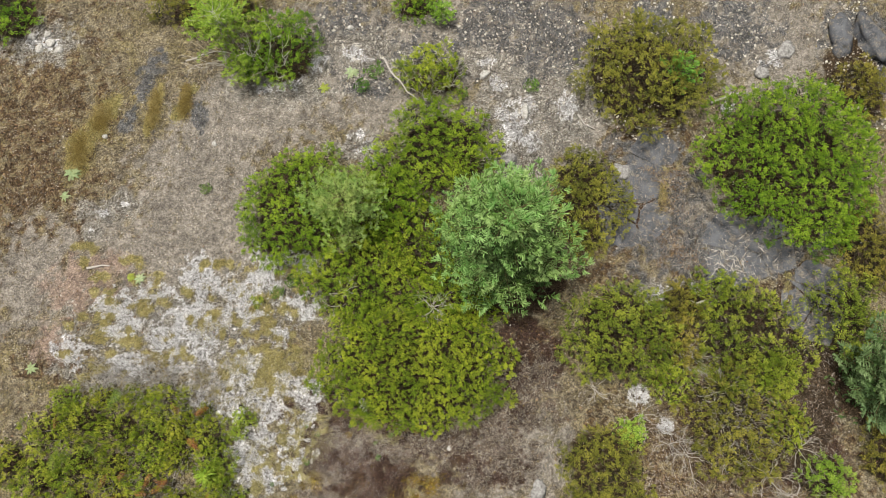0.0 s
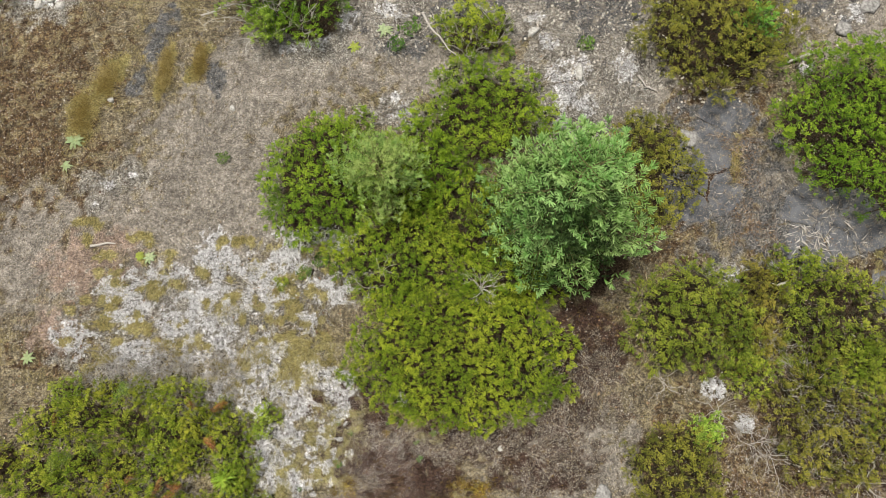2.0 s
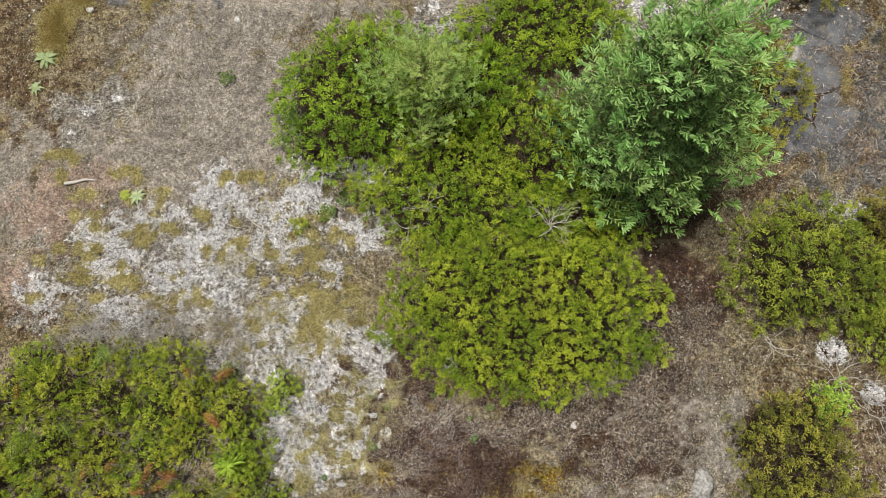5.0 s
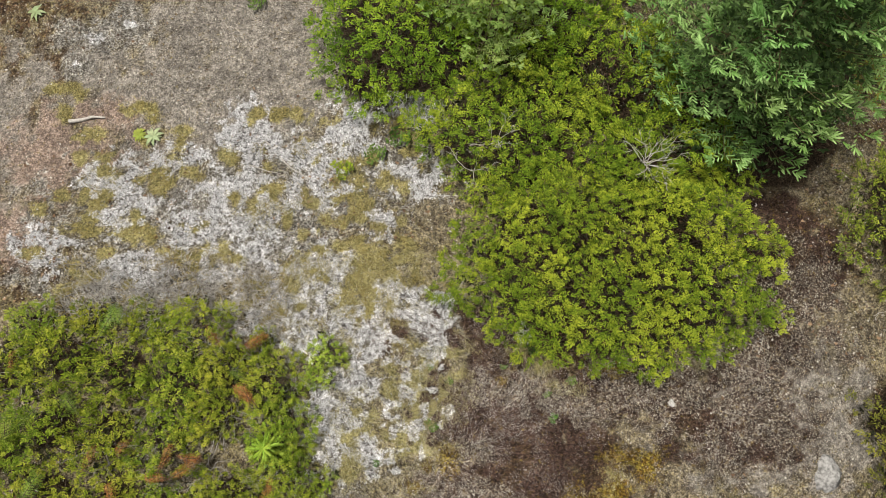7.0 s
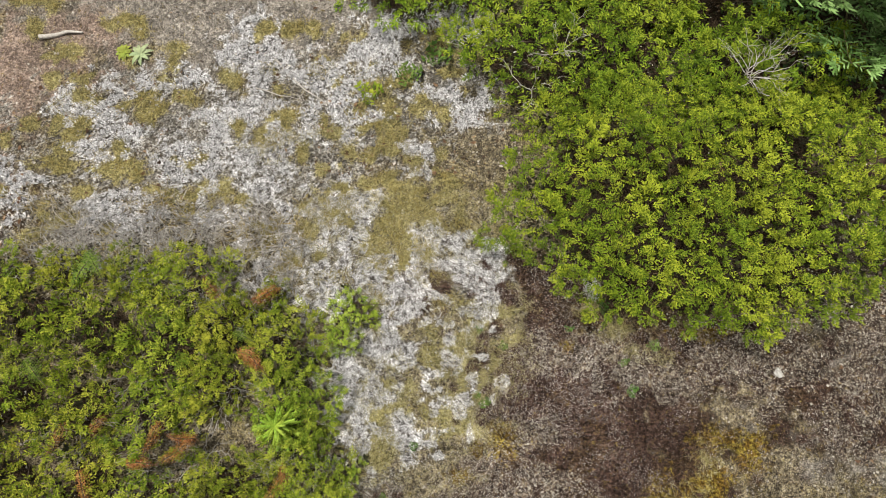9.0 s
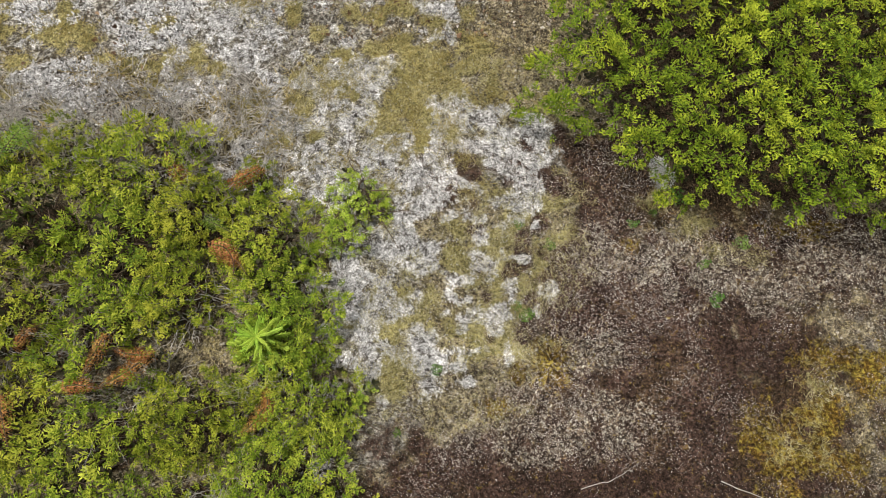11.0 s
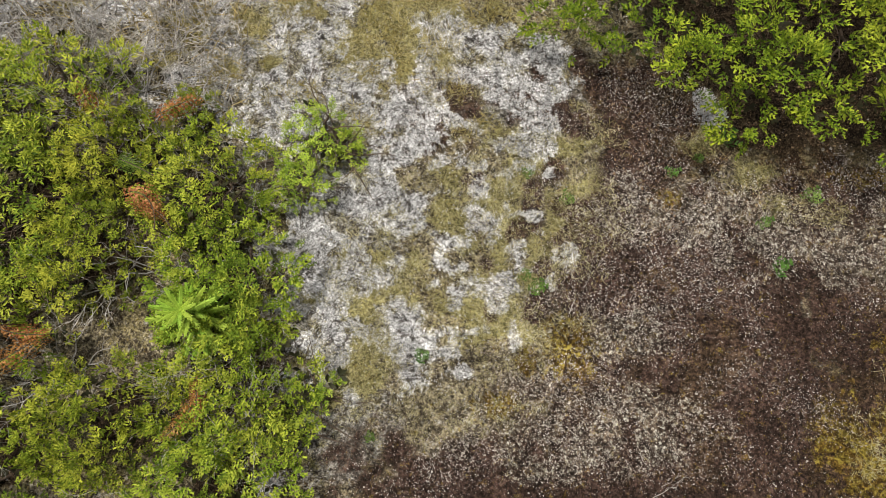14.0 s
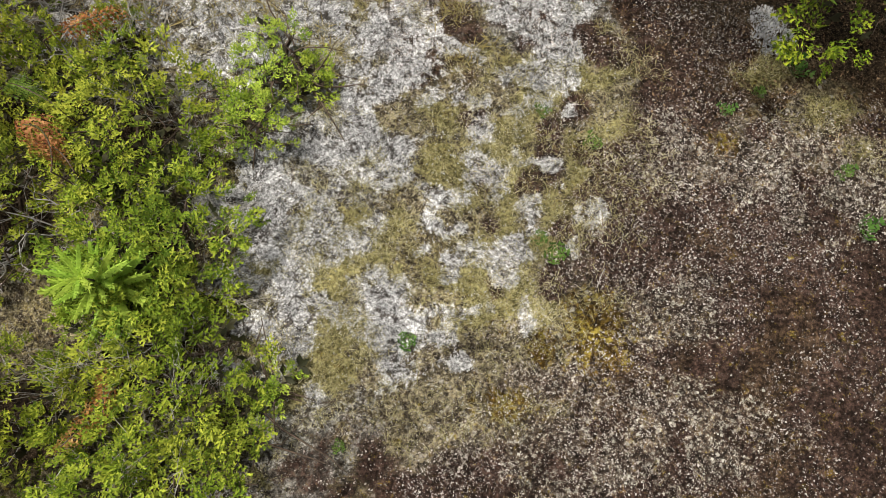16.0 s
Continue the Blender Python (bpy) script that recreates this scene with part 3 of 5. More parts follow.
def tube(bag, pts, r0, r1, sides=5):
    pts = np.asarray(pts, float)
    n = len(pts)
    t = unit(np.gradient(pts, axis=0))
    a = unit(np.cross(t, np.array([0.31, 0.17, 0.94]) + np.array([0.3, -0.2, 0.0])))
    b = np.cross(t, a)
    ang = np.linspace(0, 2 * math.pi, sides, endpoint=False)
    rad = np.linspace(r0, r1, n)[:, None, None]
    ring = pts[:, None] + rad * (np.cos(ang)[None, :, None] * a[:, None] + np.sin(ang)[None, :, None] * b[:, None])
    i, k = np.meshgrid(np.arange(n - 1), np.arange(sides), indexing="ij")
    k1 = (k + 1) % sides
    f = np.stack([i * sides + k, i * sides + k1, (i + 1) * sides + k1, (i + 1) * sides + k], -1).reshape(-1, 4)
    bag.add(ring.reshape(-1, 3), f)


def wander(rs, a, b, n=6, jig=0.12):
    """A crooked line from a to b."""
    a, b = np.asarray(a, float), np.asarray(b, float)
    s = np.linspace(0, 1, n)[:, None]
    off = rs.normal(0, 1, (n, 3)).cumsum(0) * jig * np.linalg.norm(b - a) / n
    return a + (b - a) * s + off * np.sin(s * math.pi) ** 0.5


def frames(d, up):
    """Turning matrices whose x runs along d and z near up."""
    x = unit(d)
    y = unit(np.cross(up, x))
    z = np.cross(x, y)
    return np.stack([x, y, z], -1)


def scatter(bag, template, quads, pos, d, up, size, tone=None, fresh=0.0):
    """Puts the template at every pos, its x along d, as big as size; fresh: how much younger its far end is."""
    m = frames(d, up)
    v = np.einsum("nij,kj->nki", m, template) * np.asarray(size)[:, None, None] + pos[:, None]
    f = quads[None] + (np.arange(len(pos)) * len(template))[:, None, None]
    if tone is not None:
        tone = (tone[:, None] + fresh * (template[None, :, 0] - 0.5)).ravel()
    bag.add(v.reshape(-1, 3), f.reshape(-1, 4), tone)


def leaf_quads(specs, belly=0.55):
    """specs: rows of (base, way, length, width); each a folded lozenge."""
    v, f = [], []
    for base, way, ln, wd in specs:
        base, way = np.asarray(base, float), unit(np.asarray(way, float))
        side = unit(np.cross((0, 0, 1), way)) * wd / 2
        k = len(v)
        v += [base, base + way * ln * belly + side + (0, 0, 0.02), base + way * ln, base + way * ln * belly - side + (0, 0, 0.02)]
        f.append((k, k + 3, k + 2, k + 1))
    return np.array(v), np.array(f)


def sprig_template(rs, pairs=3, spread=50, ln=0.42, wd=0.22):
    """A short shoot with leaves in pairs and one at its tip; one unit long."""
    specs = []
    for i in range(pairs):
        s = 0.12 + 0.62 * i / max(pairs - 1, 1)
        for side in (-1, 1):
            a = radians(spread + rs.uniform(-14, 14)) * side
            specs.append(((s, 0, 0), (math.cos(a), math.sin(a), rs.uniform(0.1, 0.7)), ln * rs.uniform(0.8, 1.15), wd))
    specs.append(((0.66, 0, 0.02), (1, rs.uniform(-0.2, 0.2), 0.3), ln, wd))
    return leaf_quads(specs)


_rs = np.random.RandomState(3)
SPRIGS = [sprig_template(_rs) for _ in range(4)]
TWIGLETS = [sprig_template(_rs, 2, 55, 0.55, 0.24) for _ in range(4)]


def yew_template(rs, fingers=7, pairs=2, fat=0.075):
    """A flat spray of a needled evergreen: short fingers along one twig, each edged with narrow needles; one unit long."""
    specs = []

    def finger(base, ang, ln, rise):
        way = unit(np.array([math.cos(ang), math.sin(ang), rise]))
        specs.append((base, way, ln, fat))
        for k in range(pairs):
            for sd in (-1, 1):
                a = ang + sd * radians(rs.uniform(38, 58))
                specs.append((np.asarray(base) + way * ln * (0.22 + 0.5 * k / max(pairs - 1, 1)), (math.cos(a), math.sin(a), rise + rs.uniform(0.0, 0.7)), ln * rs.uniform(0.30, 0.44), fat * 0.72))

    for i in range(fingers - 1):
        q = 0.05 + 0.62 * i / (fingers - 1)
        sd = 1 if i % 2 else -1
        finger((q, 0, 0.06 * rs.uniform(-1, 1)), sd * radians(rs.uniform(30, 58)), 0.44 * (1.1 - 0.55 * q) * rs.uniform(0.75, 1.2), rs.uniform(-0.1, 0.55))
    finger((0.60, 0, 0.0), rs.uniform(-0.2, 0.2), 0.40, rs.uniform(0.0, 0.4))
    return leaf_quads(specs, 0.6)


YEWS = [yew_template(_rs, 6, 2, 0.105) for _ in range(6)]
YEWS_FAR = [yew_template(_rs, 6, 1, 0.105) for _ in range(6)]


def needle_template(rs, n=3, ln=0.16, wd=0.08, fat=1.0):
    """A plump shoot: a spindle with needles standing out all round; one unit long."""
    ang = np.linspace(0, 2 * math.pi, 4, endpoint=False)
    v, f = [], []
    for s, r in ((0.0, 0.09), (0.6, 0.125), (1.0, 0.055)):
        v += [np.array([s, fat * r * math.cos(a), fat * r * math.sin(a)]) for a in ang]
    for i in range(2):
        for k in range(4):
            f.append((i * 4 + k, i * 4 + (k + 1) % 4, i * 4 + 4 + (k + 1) % 4, i * 4 + 4 + k))
    specs = []
    for i in range(n):
        s = 0.08 + 0.85 * i / n
        a = i * 2.4
        specs.append(((s, 0, 0), (0.75, math.cos(a), math.sin(a) + 0.15), ln * rs.uniform(0.8, 1.2), wd))
    lv, lf = leaf_quads(specs)
    return np.concatenate([np.array(v), lv]), np.concatenate([np.array(f), lf + len(v)])


SHOOTS = [needle_template(_rs, 6, 0.24, 0.06, 0.82) for _ in range(4)]
FINGERS = [needle_template(_rs, 34, 0.15, 0.038, 0.62) for _ in range(3)]


def sprinkle(bag, kinds, rs, pos, d, up, size, tone=None, fresh=0.0):
    which = rs.randint(0, len(kinds), len(pos))
    for k, (tv, tf) in enumerate(kinds):
        q = which == k
        if q.any():
            scatter(bag, tv, tf, pos[q], d[q], up[q], size[q], None if tone is None else tone[q], fresh)


# ---- shrubs ----
def canopy_parts(ob, rx, ry, h, seed, mat, spray, gaps, clump, kinds):
    """A domed crown of leafy tufts: each tuft a whorl of flat sprays, set at its own height, with dark clefts between them."""
    rs = np.random.RandomState(seed)
    area = math.pi * rx * ry

    def surface(x, y):
        th = np.arctan2(y / ry, x / rx)
        lobe = 1 + (0.75 if gaps > 0.1 else 0.42) * (grain(np.cos(th) * 2.1 + seed, np.sin(th) * 2.1 + seed * 2, 1.0, 4) - 0.5)
        r = np.hypot(x / rx, y / ry) / lobe
        dome = np.sqrt(np.clip(1.04 - np.clip(r, 0, 1) ** 2.4, 0.03, 1))
        hump = grain(x + seed * 3, y - seed, 0.75, 3) - 0.5
        fold = np.abs(grain(x - seed, y + 2 * seed, 0.42 / clump, 2) - 0.5)
        return r, h * (0.26 + 0.74 * dome) * (1 + 0.55 * hump) - h * 0.40 * ramp(1 - fold / 0.06)

    # the tufts, kept apart from each other
    n = int(area / clump ** 2 * 16)
    x, y = rs.uniform(-1.15, 1.15, n) * rx, rs.uniform(-1.15, 1.15, n) * ry
    r = surface(x, y)[0]
    thin = grain(x + seed * 5, y + seed, 0.55 / clump, 2)
    ok = (r < 0.99) & (thin > 0.20 + 0.55 * gaps - 0.08 * ramp((r - 0.55) / 0.4))
    x, y = x[ok], y[ok]
    size = clump * rs.uniform(0.6, 1.35, len(x))
    taken = np.zeros((0, 3))
    for a, b, c in zip(x, y, size):
        if not len(taken) or np.all(np.hypot(taken[:, 0] - a, taken[:, 1] - b) > 0.66 * (taken[:, 2] + c)):
            taken = np.concatenate([taken, [(a, b, c)]])
    many = np.maximum(4, (11.0 * (taken[:, 2] / spray) ** 2).astype(int))
    own = np.repeat(np.arange(len(taken)), many)
    n = len(own)
    a, u = rs.uniform(0, 2 * math.pi, n), np.sqrt(rs.uniform(0, 1, n))
    radial = np.stack([np.cos(a), np.sin(a), np.zeros(n)], -1)
    big = taken[own, 2]
    x, y = taken[own, 0] + radial[:, 0] * big * 0.72 * u, taken[own, 1] + radial[:, 1] * big * 0.72 * u
    r, z = surface(x, y)
    z = 0.5 * z + 0.5 * surface(taken[:, 0], taken[:, 1])[1][own] + rs.normal(0, 0.42 * clump, len(taken))[own] + 0.42 * big * (1 - u * u)
    edge = ramp((r - 0.55) / 0.45)[:, None]
    out = unit(np.stack([x / rx, y / ry, np.full(n, 0.01)], -1)) * edge
    lean = unit(rs.normal(0, 1, (len(taken), 3)) * np.array([1, 1, 0.01]))[own]
    way = radial * (0.3 + 0.75 * u)[:, None] + 0.45 * out + 0.35 * lean + rs.normal(0, 0.22, (n, 3))
    way[:, 2] += 0.55 * (1 - u) - 0.12 * u
    way = unit(way)
    up = unit(radial * (0.45 * u)[:, None] + 0.3 * out + np.array([0, 0, 1.0]) + rs.normal(0, 0.30, (n, 3)))
    tone = np.clip(rs.normal(0, 0.30, len(taken))[own] + rs.normal(0, 0.26, n), -0.9, 0.9)
    pos = np.stack([x, y, np.maximum(z - rs.exponential(spray * 0.25, n) - 0.2 * spray, 0.03)], -1)
    bag = Bag()
    sprinkle(bag, kinds, rs, pos, way, up, spray * rs.uniform(0.7, 1.25, n), tone, 0.7)
    # sprays lower down, toned darker to paint the shade of the clefts
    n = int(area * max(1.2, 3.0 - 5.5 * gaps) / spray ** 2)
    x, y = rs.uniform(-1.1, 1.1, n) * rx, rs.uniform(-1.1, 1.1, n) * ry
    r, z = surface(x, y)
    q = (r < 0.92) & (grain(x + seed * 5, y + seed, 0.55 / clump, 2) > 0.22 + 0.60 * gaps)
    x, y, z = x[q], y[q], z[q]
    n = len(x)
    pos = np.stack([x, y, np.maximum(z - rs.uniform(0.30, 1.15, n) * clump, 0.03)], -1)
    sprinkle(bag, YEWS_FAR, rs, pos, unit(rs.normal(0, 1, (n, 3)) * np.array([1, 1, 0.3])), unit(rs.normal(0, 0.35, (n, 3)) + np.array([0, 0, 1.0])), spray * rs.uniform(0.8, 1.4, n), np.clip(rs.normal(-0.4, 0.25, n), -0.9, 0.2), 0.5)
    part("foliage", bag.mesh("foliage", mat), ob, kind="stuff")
    # added near-black leaves under the tufts stand for shade inside the crown
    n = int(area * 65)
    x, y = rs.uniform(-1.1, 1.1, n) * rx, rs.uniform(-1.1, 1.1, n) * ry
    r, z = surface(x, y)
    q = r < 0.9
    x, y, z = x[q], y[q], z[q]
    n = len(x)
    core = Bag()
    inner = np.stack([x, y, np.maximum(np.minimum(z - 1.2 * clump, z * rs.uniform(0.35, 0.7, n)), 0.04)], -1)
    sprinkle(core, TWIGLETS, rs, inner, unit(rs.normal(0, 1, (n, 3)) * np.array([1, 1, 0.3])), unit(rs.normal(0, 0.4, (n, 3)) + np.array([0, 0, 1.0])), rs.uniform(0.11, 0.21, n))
    part("old_growth", core.mesh("old_growth", M_SHADE_CORE), ob, "near-black leaves standing for the shade inside the crown", kind="stuff")
    for k in range(int(np.clip(area * 2.0, 5, 11))):
        a, d = rs.uniform(0, 6.28), math.sqrt(rs.uniform(0.02, 0.8))
        tip = np.array([rx * d * math.cos(a), ry * d * math.sin(a), 0.0])
        tip[2] = float(surface(tip[:1], tip[1:2])[1][0]) * 0.72
        sb = Bag()
        line = wander(rs, np.array([rs.normal(0, 0.12), rs.normal(0, 0.12), -0.05]) + tip * np.array([0.25, 0.25, 0]), tip, 7, 0.25)
        tube(sb, line, 0.020, 0.006, 5)
        for _ in range(5):
            j = rs.randint(2, 6)
            tube(sb, wander(rs, line[j], line[j] + rs.normal(0, 1, 3) * np.array([0.3, 0.3, 0.14]), 4, 0.3), 0.009, 0.003, 4)
        part("stem", sb.mesh("stem", M_BARK, True), ob)


SHRUBS = [
    # name, x, y, half width, half depth, height, seed, material, gaps, label
    ("shrub", 3.25, 3.84, 3.40, 2.32, 1.50, 11, M_YELLOW, 0.0, "broad yellow-green evergreen shrub with a dense domed crown"),
    ("shrub", 1.60, 6.75, 2.15, 1.55, 1.20, 12, M_YELLOW, 0.14, "dull green shrub growing into its neighbours"),
    ("shrub", -1.05, 9.40, 2.05, 2.30, 1.35, 13, M_BRIGHT, 0.12, "bright green rounded shrub beside the gravel"),
    ("shrub", 4.15, 11.55, 2.15, 1.85, 1.30, 14, M_BRIGHT, 0.12, "green rounded shrub below a dead branch"),
    ("shrub", 3.85, 14.70, 1.25, 0.95, 1.20, 15, M_YELLOW, 0.17, "small yellow-green shrub with bare grey stems"),
    ("shrub", 9.50, 9.65, 1.40, 2.10, 0.95, 16, M_OLIVE, 0.16, "low olive shrub beside dark rock slabs"),
    ("shrub", 16.85, 11.00, 3.25, 3.20, 1.90, 17, M_BRIGHT, 0.02, "large round bright green shrub with a dense crown"),
    ("shrub", 11.90, 14.70, 2.55, 2.35, 1.40, 18, M_OLIVE, 0.15, "olive-brown shrub with a sapling in it"),
    ("shrub", 10.45, 4.95, 1.90, 1.80, 1.20, 19, M_DULL, 0.12, "rounded green shrub beside the spruce"),
    ("shrub", 14.90, 4.70, 2.00, 2.00, 0.95, 20, M_DULL, 0.30, "straggling olive shrub with bare twigs"),
    ("shrub", 14.30, 2.00, 2.10, 1.85, 0.75, 21, M_OLIVE, 0.44, "thin brownish shrub dying back among dead roots"),
    ("shrub", 9.70, 0.40, 1.50, 1.60, 0.95, 22, M_OLIVE, 0.16, "yellow-green shrub beside bleached roots"),
    ("shrub", -2.05, 15.65, 1.35, 1.50, 1.30, 23, M_BRIGHT, 0.12, "green shrub under a small broadleaf tree"),
    ("shrub", -4.95, 17.60, 2.10, 1.05, 0.95, 24, M_OLIVE, 0.15, "olive shrub at the edge of the clearing"),
    ("shrub", -12.60, 17.20, 1.20, 1.30, 0.90, 25, M_BRIGHT, 0.13, "dark green shrub beside lichen"),
    ("shrub", 18.40, 5.80, 1.10, 1.50, 0.95, 26, M_DULL, 0.16, "green shrub with rusty dead twigs"),
    ("shrub", 19.60, 8.00, 1.00, 1.60, 0.80, 35, M_OLIVE, 0.15, "olive shrub beside the large round one"),
    ("shrub", 19.30, 0.90, 0.90, 1.00, 0.80, 36, M_OLIVE, 0.15, "dark olive shrub beside the small spruce"),
    ("shrub", 17.05, 0.15, 0.80, 0.75, 0.90, 27, M_SAPLING, 0.08, "small vivid green shrub"),
    ("shrub", 19.95, 14.00, 0.75, 1.20, 0.90, 28, M_OLIVE, 0.12, "olive shrub touching the large round one"),
    ("shrub", 3.20, 17.70, 0.95, 0.60, 0.50, 29, M_BRIGHT, 0.14, "low green shrub on the rock"),
    ("shrub", 12.90, 6.10, 0.90, 0.75, 0.55, 30, M_OLIVE, 0.2, "low thin olive shrub between its neighbours"),
    ("shrub", 1.90, 9.60, 1.70, 1.70, 1.15, 31, M_BRIGHT, 0.12, "green shrub under the thin conifer"),
    ("shrub", 3.70, 8.00, 1.60, 1.50, 1.10, 32, M_YELLOW, 0.16, "dull green shrub with bare dark stems"),
    ("shrub", 4.60, 6.10, 1.60, 1.10, 1.20, 33, M_YELLOW, 0.14, "green shrub under the spruce boughs"),
    ("shrub", 12.20, 4.60, 1.00, 1.30, 0.70, 34, M_OLIVE, 0.18, "thin olive shrub leaning on its neighbour"),
]
# low heath: (x, y, half width, height) of each plant
HEATH = [
    (-3.55, 1.55, 0.62, 0.60), (-3.30, 0.70, 0.55, 0.55), (-3.15, -0.35, 0.55, 0.62), (-3.20, -1.30, 0.62, 0.60), (-4.40, 1.85, 0.70, 0.55),
    (-4.55, 0.85, 0.72, 0.70), (-4.25, -0.70, 0.68, 0.60), (-4.30, -1.85, 0.75, 0.65), (-5.45, 1.45, 0.80, 0.72), (-5.60, 0.35, 0.75, 0.65),
    (-5.35, -0.95, 0.70, 0.62), (-5.60, -2.10, 0.85, 0.7), (-6.60, 1.75, 0.85, 0.72), (-6.75, 0.45, 0.80, 0.65), (-6.60, -0.85, 0.85, 0.7),
    (-6.85, -2.30, 0.90, 0.7),
]
HEATH += [
    (-7.85, 1.95, 0.85, 0.62), (-7.95, 0.60, 0.85, 0.7), (-7.90, -0.80, 0.90, 0.7), (-9.05, 1.70, 0.85, 0.6),
    (-9.20, 0.20, 0.90, 0.7), (-9.10, -1.30, 0.90, 0.65), (-10.3, 0.60, 0.80, 0.6), (-8.55, 2.65, 0.60, 0.45), (-2.75, -2.10, 0.60, 0.55),
    (-3.95, -2.75, 0.70, 0.6), (-5.15, 2.45, 0.45, 0.5), (-6.15, 2.70, 0.55, 0.5), (-7.3, 2.75, 0.5, 0.45), (-3.75, 2.35, 0.3, 0.45),
]
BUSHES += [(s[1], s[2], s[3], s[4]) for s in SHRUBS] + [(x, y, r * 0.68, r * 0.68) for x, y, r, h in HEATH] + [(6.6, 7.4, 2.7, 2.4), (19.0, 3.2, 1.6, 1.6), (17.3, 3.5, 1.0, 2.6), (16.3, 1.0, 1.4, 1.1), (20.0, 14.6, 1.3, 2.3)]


# ---- ground ----
def ladder(lo, a, b, hi, fine, coarse):
    """Grid lines: fine from a to b, coarse to lo and hi, then ever wider to the horizon."""
    far = np.cumsum(0.3 * 1.55 ** np.arange(18))
    return np.concatenate([(lo - far)[::-1], np.arange(lo, a, coarse), np.arange(a, b, fine), np.arange(b, hi, coarse), hi + far])


def build_ground():
    xs, ys = ladder(-15, -5.2, 4.2, 23, 0.06, 0.13), ladder(-5, -2.3, 5.2, 20, 0.06, 0.13)
    X, Y = np.meshgrid(xs, ys, indexing="ij")
    x, y = X.ravel(), Y.ravel()
    w = {k: cover_at(k, x, y) for k in COVERS}
    w["litter"] = shaded_litter_at(x, y)
    z = land(x, y)
    lump = grain(x, y, 9.0, 3)
    z = z + 0.045 * w["lichen"] * ramp((lump - 0.35) / 0.35) + 0.035 * w["straw"] * grain(x, y, 5.0, 3)
    z = z + 0.03 * (grain(x, y, 2.2, 4) - 0.5) + 0.016 * (grain(x, y, 14.0, 2) - 0.5)
    nx, ny = len(xs), len(ys)
    i, j = np.meshgrid(np.arange(nx - 1), np.arange(ny - 1), indexing="ij")
    a = (i * ny + j).ravel()
    me = raw_mesh("ground", np.stack([x, y, z], -1), np.stack([a, a + ny, a + ny + 1, a + 1], -1), M_GROUND, True)
    for k, v in w.items():
        me.attributes.new(k, "FLOAT", "POINT").data.foreach_set("value", v.astype(np.float32))
    ob = new("ground", me)
    tagged(ob, "stony heath ground with white lichen, straw grass and dark crust", "ground", kind="structure")


build_ground()

# ---- shrubs and heath ----
for nm, x, y, rx, ry, h, seed, mat, gaps, label in SHRUBS:
    ob = thing(nm, x, y, label, "shrub", "shrubs of the clearing")
    close = y < 7.5 and x < 6
    canopy_parts(ob, rx, ry, h, seed, mat, (0.16 if gaps < 0.1 else 0.19) if close else 0.22, gaps, 0.24 if close else 0.27, YEWS if close and gaps < 0.1 else YEWS_FAR)

# plants near the lichen are of finer growth than those deep in the heath
fine_growth, coarse_growth = [], []
for k, (x, y, r, h) in enumerate(sorted(HEATH, key=lambda p: -p[0])):
    near = x > -4.8
    stock = fine_growth if near else coarse_growth
    size = 0.88 * r / 0.74
    if len(stock) < 5:
        ob = thing("heath_plant", x, y, "low bushy heath plant with yellow-green leaves", "heath plant", "heath plants")
        if near:
            canopy_parts(ob, 0.70, 0.65, 0.66, 60 + k, M_HEATH, 0.138, 0.13, 0.17, YEWS)
        else:
            canopy_parts(ob, 0.76, 0.72, 0.70, 60 + k, M_HEATH, 0.165, 0.17, 0.20, YEWS_FAR)
        stock.append(ob)
    else:
        copy_thing(stock[k % 5], pose(x, y, float(land(x, y)), 0, 0, 77 * k) @ Matrix.Diagonal((size, size, h / 0.6 * (0.8 + 0.5 * (k * 7 % 5) / 4), 1.0)))
for k, (x, y) in enumerate([(15.8, 3.6), (12.2, 3.4), (16.0, 1.9), (13.9, 6.5)]):
    copy_thing(coarse_growth[k % 5], pose(x, y, float(land(x, y)), 0, 0, 51 * k))


